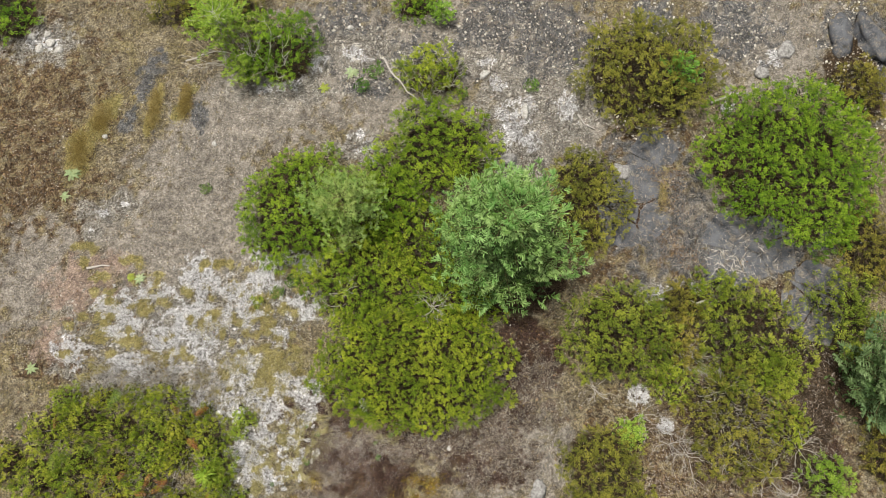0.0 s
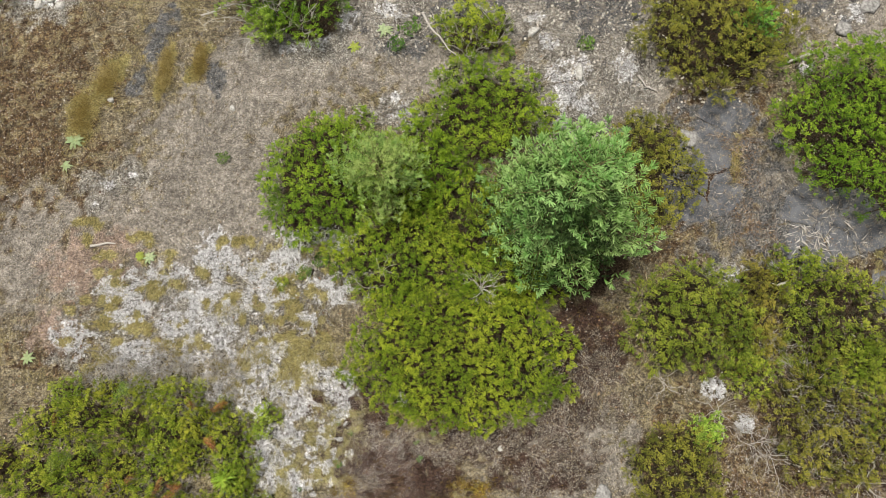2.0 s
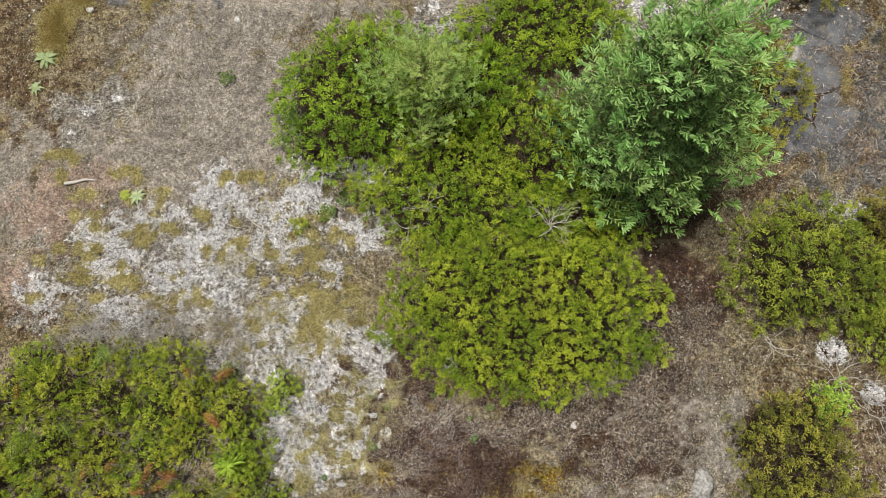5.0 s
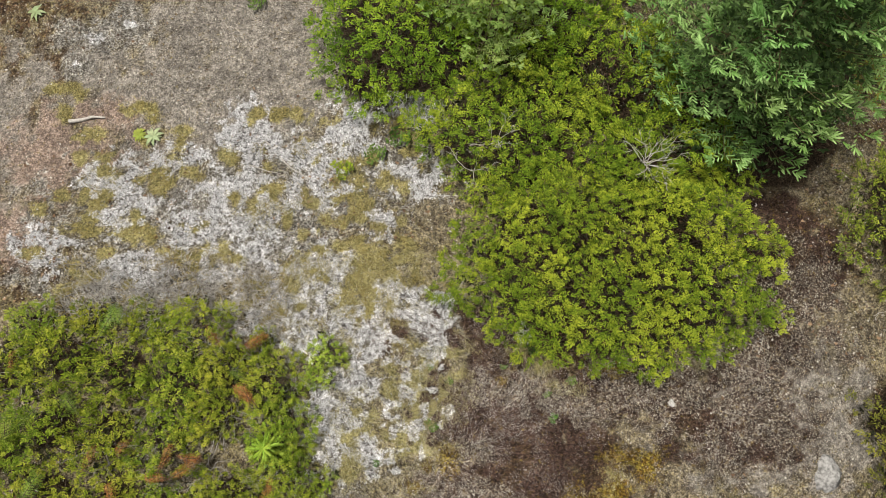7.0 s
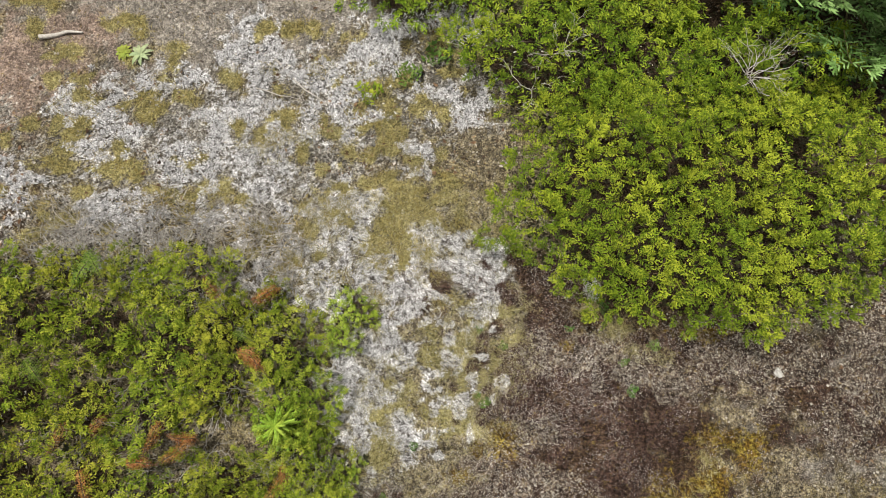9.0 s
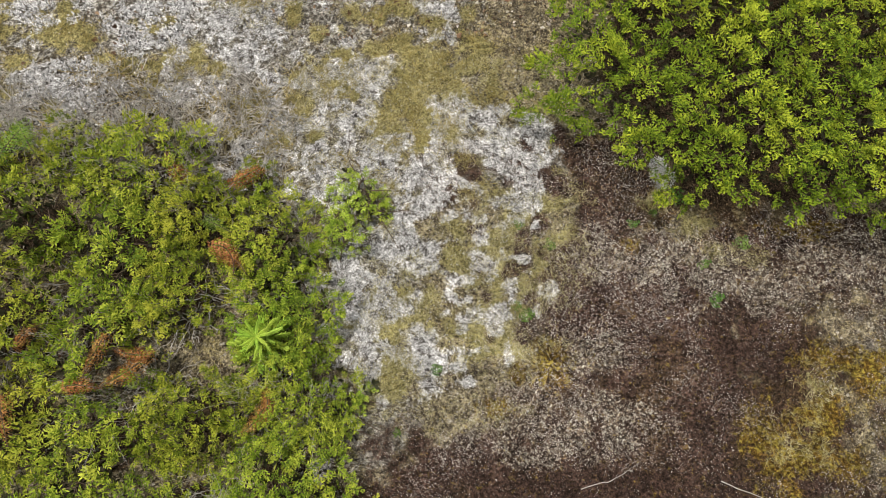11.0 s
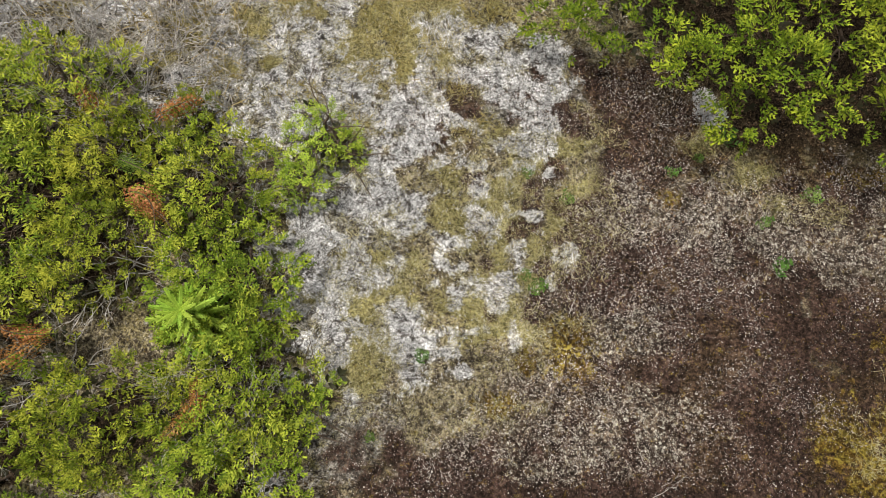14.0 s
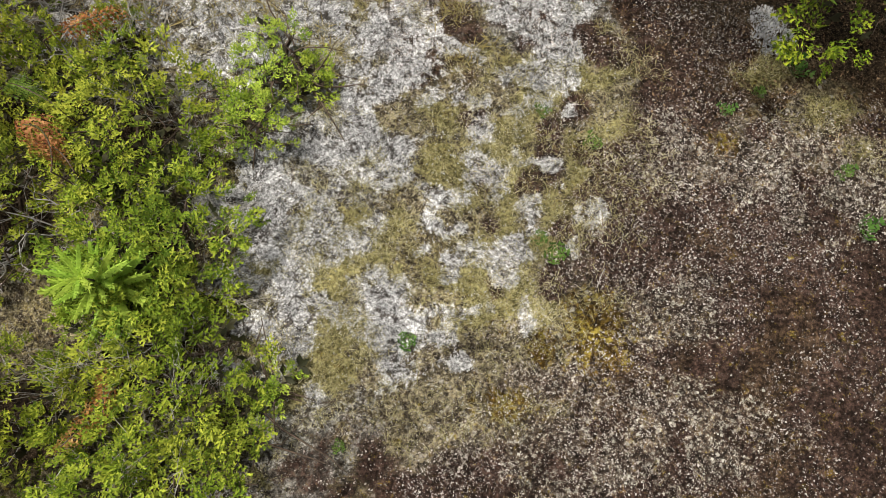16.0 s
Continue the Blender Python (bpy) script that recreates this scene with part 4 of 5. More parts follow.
# ---- conifers ----
def conifer(x, y, h, radius, seed, mat, label, limbs=52, shoot=0.16, name="spruce_tree", step_len=0.17, low=0.06, bare=0.0, inner=M_SHADE_NEEDLE, full_in=1.0):
    rs = np.random.RandomState(seed)
    ob = thing(name, x, y, label, "tree", turn=0)
    tb = Bag()
    tube(tb, wander(rs, (0, 0, -0.1), (0.05, 0.05, h * 0.97), 9, 0.05), 0.014 * h, 0.006, 8)
    part("trunk", tb.mesh("trunk", M_BARK, True), ob)
    P, D, S, holders = [], [], [], []
    ends = []
    for i in range(limbs):
        s = low + (0.97 - low) * (i + 0.5) / limbs
        z0 = h * s
        az = i * 2.39996 + rs.uniform(-0.3, 0.3)
        ln = radius * (1 - s) ** 0.62 * rs.uniform(0.78, 1.12) + 0.12
        rise = 0.05 + 0.75 * s
        way = np.array([math.cos(az), math.sin(az), rise * 0.6])
        tip = np.array([0, 0, z0]) + way * ln
        line = wander(rs, (0, 0, z0), tip, 8, 0.10)
        line[:, 2] += np.linspace(0, 1, 8) ** 2 * 0.10 * ln - np.sin(np.linspace(0, math.pi, 8)) * 0.10 * ln
        lb = Bag()
        tube(lb, line, 0.006 + 0.007 * ln, 0.003, 5)
        n_t = max(3, int(ln / step_len))
        for j in range(n_t):
            q = bare + (1 - bare) * (j + 0.6) / n_t
            f = q * 7
            a = int(min(f, 6))
            root = line[a] + (line[a + 1] - line[a]) * (f - a)
            run = unit(line[a + 1] - line[a])
            for side in (-1, 1):
                cross = unit(np.cross((0, 0, 1), run)) * side
                tl = (0.20 + 0.36 * ln * (1 - q) ** 0.7) * rs.uniform(0.75, 1.2)
                tdir = unit(run * 0.75 + cross * 0.85 + np.array([0, 0, rs.uniform(-0.15, 0.3)]))
                end = root + tdir * tl
                if tl > 0.3:
                    tube(lb, wander(rs, root, end, 4, 0.12), 0.005, 0.003, 3)
                flat = unit(np.cross((0, 0, 1), tdir))
                m = max(1, int(tl / (shoot * 0.60)))
                for e in range(m):
                    base = root + (end - root) * (e + 0.35) / m
                    for sd in (-1, 1):
                        P.append(base)
                        D.append(tdir * rs.uniform(0.6, 1.1) + sd * flat * rs.uniform(0.4, 1.0) + np.array([0, 0, rs.uniform(-0.15, 0.45)]))
                        S.append(shoot * rs.uniform(0.7, 1.2))
                for sd in (-1.3, -0.6, 0.0, 0.6, 1.3):
                    P.append(end)
                    D.append(tdir + sd * flat + np.array([0, 0, rs.uniform(-0.05, 0.2)]))
                    S.append(shoot * rs.uniform(1.0, 1.4))
        holders.append(part("limb", lb.mesh("limb", M_TWIGBARK, True), ob))
        ends.append(len(P))
    for i in range(46):
        q = rs.uniform(0.80, 1.0)
        a = i * 2.4
        P.append(np.array([0.05, 0.05, h * q]))
        D.append(np.array([math.cos(a), math.sin(a), 0.5 + 2.0 * max(0.0, q - 0.93) * 14]))
        S.append(shoot * rs.uniform(1.0, 1.5) * (1.15 if q < 0.93 else 0.9))
    P, D, S = np.array(P), unit(np.array(D)), np.array(S)
    full = grain(P[:, 0] + 0.8 * P[:, 2] + seed, P[:, 1] - 0.5 * P[:, 2], 2.3, 2) + rs.normal(0, 0.04, len(P)) > 0.36
    full |= P[:, 2] > 0.86 * h
    for k, hold in enumerate(holders + [ob]):
        own = full & (np.arange(len(P)) >= (ends[k - 1] if k else 0)) & (np.arange(len(P)) < (ends[k] if k < limbs else len(P)))
        if own.any():
            leaves = Bag()
            sprinkle(leaves, SHOOTS, rs, P[own], D[own], np.tile([[0.05, 0.02, 1.0]], (int(own.sum()), 1)), S[own], np.clip(rs.normal(0.2, 0.25, int(own.sum())), -0.8, 0.9), 0.8)
            part("needles", leaves.mesh("needles", mat), hold, kind="stuff")
    # needles added to fill the crown; on spruces their dark colour paints shade
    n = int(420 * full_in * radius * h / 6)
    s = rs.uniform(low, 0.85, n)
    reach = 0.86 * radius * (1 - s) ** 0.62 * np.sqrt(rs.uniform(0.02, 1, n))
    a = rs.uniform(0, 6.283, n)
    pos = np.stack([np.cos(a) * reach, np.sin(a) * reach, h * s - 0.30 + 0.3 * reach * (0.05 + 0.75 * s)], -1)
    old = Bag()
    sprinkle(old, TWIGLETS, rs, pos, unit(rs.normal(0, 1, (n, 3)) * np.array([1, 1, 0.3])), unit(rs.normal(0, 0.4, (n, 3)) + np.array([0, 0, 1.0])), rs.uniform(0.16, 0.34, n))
    part("old_needles", old.mesh("old_needles", inner), ob, "inner needles added to fill the crown", kind="stuff")
    return ob


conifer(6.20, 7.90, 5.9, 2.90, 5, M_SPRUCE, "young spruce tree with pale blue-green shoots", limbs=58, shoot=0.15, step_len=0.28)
conifer(0.95, 9.15, 2.9, 1.85, 6, M_AIRY, "thin grey-green conifer rising out of the shrubs", limbs=30, shoot=0.10, step_len=0.30, low=0.25, bare=0.2, inner=M_AIRY, full_in=0.3)
conifer(19.5, 3.4, 3.0, 2.2, 8, M_DARKSPRUCE, "small blue-green spruce beside the shrubs", limbs=26, shoot=0.17)

# ---- loose cover on the ground ----
def picks(rs, name, n, box, need=0.5):
    """Random places within the box where this cover lies."""
    x, y = rs.uniform(box[0], box[1], n), rs.uniform(box[2], box[3], n)
    ok = cover_at(name, x, y) + rs.normal(0, 0.12, n) > need
    return x[ok], y[ok]


def relief(x, y):
    """Height of the ground with its small relief."""
    w1, w2 = cover_at("lichen", x, y), cover_at("straw", x, y)
    z = land(x, y) + 0.045 * w1 * ramp((grain(x, y, 9.0, 3) - 0.35) / 0.35) + 0.035 * w2 * grain(x, y, 5.0, 3)
    return z + 0.03 * (grain(x, y, 2.2, 4) - 0.5) + 0.016 * (grain(x, y, 14.0, 2) - 0.5)


def strew(name, label, category, mat, kinds, rs, x, y, lo, hi, lift=0.0, tilt=0.25):
    n = len(x)
    pos = np.stack([x, y, relief(x, y) + lift], -1)
    a = rs.uniform(0, 2 * math.pi, n)
    way = np.stack([np.cos(a), np.sin(a), rs.normal(0, tilt, n)], -1)
    up = unit(np.array([0, 0, 1.0]) + rs.normal(0, tilt, (n, 3)))
    bag = Bag()
    sprinkle(bag, kinds, rs, pos, way, up, lo * (hi / lo) ** (rs.uniform(0, 1, n) ** 1.6))
    tagged(new(name, bag.mesh(name, mat)), label, category, kind="stuff")


def tuft_template(rs, n, ln, wd, rise):
    specs = []
    for i in range(n):
        a = i * 2.4 + rs.uniform(-0.4, 0.4)
        off = rs.normal(0, 0.18, 2)
        specs.append(((off[0], off[1], 0), (math.cos(a), math.sin(a), rs.uniform(*rise)), ln * rs.uniform(0.6, 1.2), wd))
    return leaf_quads(specs)


def pebble_template(rs, flat=0.5):
    v = np.array([(x, y, z) for x in (-1, 1) for y in (-1, 1) for z in (-1, 1)], float) * 0.5
    v = v * (0.75 + rs.uniform(-0.25, 0.25, v.shape))
    v[:, 2] *= flat
    f = np.array([(0, 1, 3, 2), (4, 6, 7, 5), (0, 4, 5, 1), (2, 3, 7, 6), (0, 2, 6, 4), (1, 5, 7, 3)])
    return v, f


g_rs = np.random.RandomState(21)
LICHENS = [tuft_template(g_rs, 5, 0.66, 0.26, (0.3, 1.8)) for _ in range(5)]
GRASSES = [tuft_template(g_rs, 6, 1.0, 0.042, (0.05, 0.9)) for _ in range(4)]
PEBBLES = [pebble_template(g_rs) for _ in range(5)]
CHIPS = []
for _ in range(6):
    a = np.sort(g_rs.uniform(0, 2 * math.pi, 4) * 0.35 + np.array([0.0, 1.57, 3.14, 4.71]))
    rr = g_rs.uniform(0.3, 0.6, 4)
    CHIPS.append((np.stack([rr * np.cos(a), rr * np.sin(a), g_rs.uniform(0.0, 0.25, 4)], -1), np.array([(0, 1, 2, 3)])))
NEAR = (-5.2, 4.4, -2.4, 5.4)
x, y = picks(g_rs, "lichen", 52000, NEAR, 0.50)
strew("lichen_tufts", "white reindeer lichen in crisp low tufts", "lichen", M_LICHEN, LICHENS, g_rs, x, y, 0.016, 0.046)
x, y = picks(g_rs, "lichen", 26000, (-10, 0.5, 2.5, 8.5), 0.5)
q = (x < -5.0) | (y > 5.2)
x, y = x[q], y[q]
strew("lichen_tufts", "white reindeer lichen beside the gravel", "lichen", M_LICHEN, LICHENS, g_rs, x, y, 0.05, 0.11)
x, y = g_rs.uniform(-3.2, 0.8, 9000), g_rs.uniform(-0.7, 4.2, 9000)
q = cover_at("dark", x, y) < 0.3
x, y = x[q], y[q]
strew("lichen_tufts", "loose crumbs of grey lichen in thin grass", "lichen", M_LICHEN, LICHENS, g_rs, x, y, 0.009, 0.025)
x, y = picks(g_rs, "straw", 38000, NEAR, 0.42)
strew("dry_grass", "straw-coloured dry grass lying in mats", "grass", M_STRAW, GRASSES, g_rs, x, y, 0.05, 0.11, 0.004)
x, y = g_rs.uniform(-3.6, 0.6, 9000), g_rs.uniform(-0.9, 4.2, 9000)
bare = cover_at("dark", x, y) + 0.6 * cover_at("lichen", x, y) < 0.4
x, y = x[bare], y[bare]
strew("dry_grass", "thin dry grass among the lichen", "grass", M_STRAW, GRASSES, g_rs, x, y, 0.04, 0.09, 0.004)
x, y = picks(g_rs, "straw", 34000, (-13, -0.5, 2, 17), 0.5)
strew("dry_grass", "ochre dry grass on the slope", "grass", M_OCHRE, GRASSES, g_rs, x, y, 0.08, 0.19, 0.004)
strips = np.array([(-9.2, 11.6, 0.26, 0.5), (-8.6, 12.9, 0.24, 0.5), (-6.7, 13.4, 0.10, 0.6), (-5.6, 13.7, 0.11, 0.45), (12.45, 10.0, 0.12, 0.7)])
which = np.minimum(g_rs.randint(0, 17, 2800) // 4, 4)
x = strips[which, 0] + strips[which, 2] * g_rs.normal(0, 0.75, 2800) + 0.25 * g_rs.normal(0, 1, 2800) * strips[which, 3] * 0.5
y = strips[which, 1] + strips[which, 3] * g_rs.normal(0, 0.75, 2800)
strew("dry_grass", "rust-ochre dry grass in narrow strips", "grass", M_OCHRE, GRASSES, g_rs, x, y, 0.10, 0.24, 0.004)
x, y = g_rs.uniform(-8.5, -3.3, 1300), g_rs.uniform(2.3, 4.1, 1300)
q = grain(x, y, 1.5, 3) + g_rs.normal(0, 0.06, len(x)) > 0.5
x, y = x[q], y[q]
half = len(x) // 2
strew("heather_wisps", "wiry grey wisps of dead heather along the heath", "heather", M_WISP, GRASSES, g_rs, x[:half], y[:half], 0.18, 0.42, 0.05, 0.5)
strew("heather_wisps", "olive grass wisps along the edge of the heath", "grass", M_OCHRE, GRASSES, g_rs, x[half:], y[half:], 0.15, 0.34, 0.04, 0.5)
x, y = picks(g_rs, "dark", 330000, (-3.5, 6.5, -2.6, 4.5), 0.25)
q = 1.1 * grain(x, y, 2.6, 4) - 0.55 + 0.36 * np.clip(0.8 * y - 0.6 * x + 0.5, -0.42, 0.22) + g_rs.normal(0, 0.16, len(x)) > 0.0
x, y = x[q], y[q]
strew("pale_flakes", "pale stone and lichen flakes on dark crust", "flakes", M_CREAM, CHIPS, g_rs, x, y, 0.006, 0.025, 0.004)
x, y = picks(g_rs, "speck", 80000, (-2, 8.5, -2.4, 4), 0.3)
strew("pale_flakes", "close-set pale lichen flakes and grit", "flakes", M_FLAKE, CHIPS, g_rs, x, y, 0.007, 0.026, 0.004)
x, y = picks(g_rs, "speck", 9000, (-2, 8.5, -2.4, 4), 0.45)
strew("pale_pebbles", "small pale pebbles in the grit", "pebbles", M_FLAKE, PEBBLES, g_rs, x, y, 0.008, 0.03)
x, y = picks(g_rs, "brown", 26000, (-1, 7, 0.5, 5), 0.3)
strew("leaf_litter", "dry brown leaf litter below the shrub", "litter", M_LITTER, CHIPS, g_rs, x, y, 0.012, 0.04, 0.006, 0.5)
x, y = picks(g_rs, "gravel", 16000, (-11, 20, -1, 19), 0.4)
strew("gravel_stones", "grey and white gravel stones", "gravel", M_FLAKE, PEBBLES, g_rs, x, y, 0.015, 0.05)

x, y = g_rs.uniform(-13, 21, 60000), g_rs.uniform(-2, 18, 60000)
q = ((y > 4.5) | (x > 5.5) | (x < -5.5)) & (cover_at("slab", x, y) < 0.35) & (cover_at("gravel", x, y) + g_rs.normal(0, 0.15, len(x)) < 0.6) & (grain(x, y, 0.9, 3) + g_rs.normal(0, 0.1, len(x)) > 0.48)
x, y = x[q], y[q]
half = len(x) // 2
strew("pale_flakes", "pale bits of dry lichen and stone strewn on the heath ground", "flakes", M_FLAKE, CHIPS, g_rs, x[:half], y[:half], 0.025, 0.085, 0.006)
strew("leaf_litter", "dark clods and dry leaves strewn on the heath ground", "litter", M_LITTER, CHIPS, g_rs, x[half:], y[half:], 0.03, 0.12, 0.008, 0.5)


# ---- dead wood ----
def bough(bag, rs, a, b, r, depth, spread=0.6):
    line = wander(rs, a, b, 6, 0.35)
    tube(bag, line if depth else line[::2], r, r * 0.45, 5 if r > 0.015 else (4 if depth > 1 else 3))
    if depth:
        ln = np.linalg.norm(np.asarray(b) - np.asarray(a))
        run = unit(np.asarray(b, float) - np.asarray(a, float))
        for _ in range(4):
            k = rs.randint(2, 6)
            d = unit(run + rs.normal(0, spread, 3) * np.array([1, 1, 0.5]))
            bough(bag, rs, line[k], line[k] + d * ln * rs.uniform(0.3, 0.55), r * 0.5, depth - 1, spread)


def dead_bush(x, y, size, height, seed, mat, label, n=7, r=0.007, z=None, name="dead_bush", depth=2):
    rs = np.random.RandomState(seed)
    ob = thing(name, x, y, label, "dead bush", "dead bushes", z)
    for i in range(n):
        a = i * 2.4 + rs.uniform(-0.4, 0.4)
        bag = Bag()
        ln = size * rs.uniform(0.6, 1.1)
        bough(bag, rs, rs.normal(0, 0.03, 3) * np.array([1, 1, 0]), (math.cos(a) * ln, math.sin(a) * ln, height * rs.uniform(0.4, 1.1)), r, depth)
        part("branch", bag.mesh("branch", mat, True), ob)
    return ob


h_rs = np.random.RandomState(77)
GREY_BUSHES = [
    (-4.51, 0.57, 0.42, 0.45), (-3.90, 1.95, 0.35, 0.5), (-6.27, 3.10, 0.55, 0.4), (-5.60, 2.85, 0.55, 0.45), (-4.95, 3.00, 0.5, 0.4),
    (-5.35, 3.60, 0.5, 0.3), (-4.15, 3.30, 0.5, 0.5), (-3.85, 2.75, 0.45, 0.35), (-4.45, 2.60, 0.5, 0.5), (-3.54, 0.77, 0.3, 0.4),
    (-5.97, 1.03, 0.4, 0.5), (-3.96, 0.72, 0.35, 0.4), (-3.02, 0.27, 0.35, 0.2), (-2.95, -0.50, 0.4, 0.2), (-6.75, 3.45, 0.5, 0.3),
    (-8.54, 1.65, 0.45, 0.5), (-7.4, 3.2, 0.5, 0.35), (-5.9, 3.9, 0.5, 0.25), (-4.6, 3.5, 0.45, 0.3), (-8.0, 3.0, 0.5, 0.35), (-6.79, 0.16, 0.4, 0.5), (-3.55, -0.75, 0.4, 0.4), (-4.75, -0.25, 0.45, 0.45), (-2.85, 0.85, 0.3, 0.25),
]
for k, (x, y, sz, h) in enumerate(GREY_BUSHES):
    dead_bush(x, y, sz, h, 200 + k, M_GREYWOOD if k % 3 else M_WHITEWOOD, "bare grey twigs of a dead heath plant", 8, 0.008)
for k in range(18):
    x, y = h_rs.uniform(-7.6, -3.4), h_rs.uniform(2.5, 3.9)
    dead_bush(x, min(y, 3.9 + (x + 3.7) * 0.1), 0.52, 0.4, 800 + k, M_GREYWOOD if k % 2 else M_WHITEWOOD, "wiry grey stems of dead heather", 8, 0.0065)
for k in range(12):
    x, y = h_rs.uniform(-6.2, -2.75), h_rs.uniform(-1.9, 2.5)
    dead_bush(x, y, 0.34, 0.7, 700 + k, M_GREYWOOD if k % 3 else M_WHITEWOOD, "fine grey dead twigs standing in the heath", 7, 0.004)
dead_bush(3.95, 5.75, 0.55, 0.45, 230, M_WHITEWOOD, "tangle of bare pale twigs on the shrub", 12, 0.009, z=1.15)
dead_bush(1.02, 6.32, 0.40, 0.35, 231, M_WHITEWOOD, "bare pale twigs showing through the shrub", 6, 0.009, z=0.98)
dead_bush(0.55, 5.85, 0.45, 0.3, 232, M_WHITEWOOD, "bare pale twigs at the edge of the shrub", 4, 0.010, z=0.6)
for k, (x, y, sz, h) in enumerate([(11.22, 2.12, 0.8, 0.4), (12.08, 1.22, 0.8, 0.35), (12.62, 0.85, 0.7, 0.3), (9.60, 3.03, 0.5, 0.2), (15.3, 0.18, 0.9, 0.3),
                                   (16.5, 1.06, 0.9, 0.35), (13.08, 4.17, 0.6, 0.3), (14.82, 7.03, 0.5, 0.12), (14.07, 3.05, 0.8, 0.5), (16.2, -0.4, 0.8, 0.3)]):
    dead_bush(x, y, sz, h, 240 + k, M_WHITEWOOD, "bleached sprawling roots and branches of a dead shrub", 8, 0.012, depth=2)
for k in range(12):
    dead_bush(h_rs.uniform(11.6, 15.6), h_rs.uniform(0.6, 4.2), 0.6, 0.45, 640 + k, M_GREYWOOD if k % 3 else M_WHITEWOOD, "grey bare twigs of a dying shrub", 8, 0.008)
for k, (x, y, sz, h) in enumerate([(3.75, 13.9, 0.8, 1.1), (4.5, 14.4, 0.7, 1.1), (-3.4, 14.9, 1.1, 1.3), (-2.2, 15.0, 0.9, 1.4)]):
    dead_bush(x, y, sz, h, 260 + k, M_WHITEWOOD, "pale bare stems of an old shrub", 5, 0.025, depth=2)


def fallen_branch(pts, r, seed, label, mat=M_WHITEWOOD, name="fallen_branch", twigs=2):
    """A branch lying along the given ground points."""
    rs = np.random.RandomState(seed)
    x0, y0 = pts[0][:2]
    ob = thing(name, x0, y0, label, "branch", "fallen branches")
    z0 = float(land(x0, y0))
    line = np.concatenate([wander(rs, np.array(a) - (x0, y0, 0), np.array(b) - (x0, y0, 0), 6, 0.12)[: -1] for a, b in zip(pts, pts[1:])] + [np.array([pts[-1]]) - (x0, y0, 0)])
    bag = Bag()
    tube(bag, line, r, r * 0.35, 7)
    part("stick", bag.mesh("stick", mat, True), ob)
    for _ in range(twigs):
        k = rs.randint(2, len(line))
        tb = Bag()
        bough(tb, rs, line[k - 1], line[k - 1] + rs.normal(0, 1, 3) * np.array([0.25, 0.25, 0.05]), r * 0.4, 1)
        part("twig", tb.mesh("twig", mat, True), ob)
    return ob


fallen_branch([(-8.60, 7.26, 0.05), (-8.1, 7.36, 0.06), (-7.78, 7.35, 0.05)], 0.05, 1, "short bleached log on bare soil", name="log", twigs=0)
fallen_branch([(-4.07, 6.75, 0.06), (-3.39, 6.07, 0.06), (-2.88, 5.78, 0.05)], 0.022, 2, "weathered branch lying on white lichen")
fallen_branch([(-4.41, 6.19, 0.05), (-3.64, 5.97, 0.05)], 0.014, 3, "thin weathered branch lying on white lichen")
fallen_branch([(2.09, 15.02, 0.9), (2.35, 14.5, 0.85), (2.95, 13.76, 0.7), (3.78, 13.28, 0.25)], 0.045, 4, "long bleached dead branch leaning on a shrub", twigs=4)
fallen_branch([(14.45, 13.65, 0.1), (15.63, 14.08, 0.12)], 0.05, 5, "bleached branch beside the large shrub")
fallen_branch([(9.39, 13.2, 0.05), (9.6, 12.8, 0.06), (10.0, 12.6, 0.05)], 0.04, 6, "crooked bleached branch on the rock")
fallen_branch([(-5.3, 14.95, 0.9), (-4.7, 15.05, 1.1), (-4.1, 15.15, 1.2), (-3.5, 15.1, 1.1)], 0.032, 7, "pale bare limb under the small tree", twigs=4)
fallen_branch([(13.35, 6.0, 0.15), (13.75, 6.2, 0.12)], 0.07, 8, "grey weathered stump end", twigs=1)
fallen_branch([(-0.9, 7.06, 0.05), (-0.35, 7.0, 0.05)], 0.012, 9, "thin pale stick on lichen", twigs=0)
fallen_branch([(0.30, -1.45, 0.02), (0.62, -1.37, 0.03), (0.85, -1.25, 0.02)], 0.006, 10, "thin forked twig on dark crust", twigs=1)
fallen_branch([(1.95, -1.35, 0.02), (2.28, -1.48, 0.02), (2.62, -1.62, 0.02)], 0.007, 11, "thin straight twig on dark crust", twigs=0)
fallen_branch([(0.02, 0.35, 0.02), (0.25, 0.78, 0.02)], 0.004, 12, "thin dry stalk on grit", twigs=0)
fallen_branch([(0.18, 3.30, 0.15), (0.38, 3.62, 0.3)], 0.008, 13, "thin dead twig at the foot of the shrub", twigs=1)


# ---- stones and slabs ----
def stone(x, y, sx, sy, sz, seed, label, mat=M_STONE, name="stone", group="stones", turn=0.0, sink=0.12, rough=0.34):
    rs = np.random.RandomState(seed)
    bm = bmesh.new()
    bmesh.ops.create_icosphere(bm, subdivisions=3, radius=1.0)
    off = Vector(rs.uniform(-50, 50, 3))
    for v in bm.verts:
        k = 1 + 0.5 * (noise.noise(v.co * 0.9 + off)) + rough * noise.noise(v.co * 2.7 + off)
        v.co = Vector((v.co.x * sx * k, v.co.y * sy * k, min(v.co.z, 0.55 + 0.25 * v.co.z) * sz * k))
    me = bpy.data.meshes.new(name)
    bm.to_mesh(me)
    bm.free()
    me.polygons.foreach_set("use_smooth", np.full(len(me.polygons), True))
    me.materials.append(mat)
    ob = new(name, me)
    ob.matrix_basis = pose(x, y, float(relief(np.array([x]), np.array([y]))[0]) + sz * sink, 0, 0, turn)
    return tagged(ob, label, "stone", group)


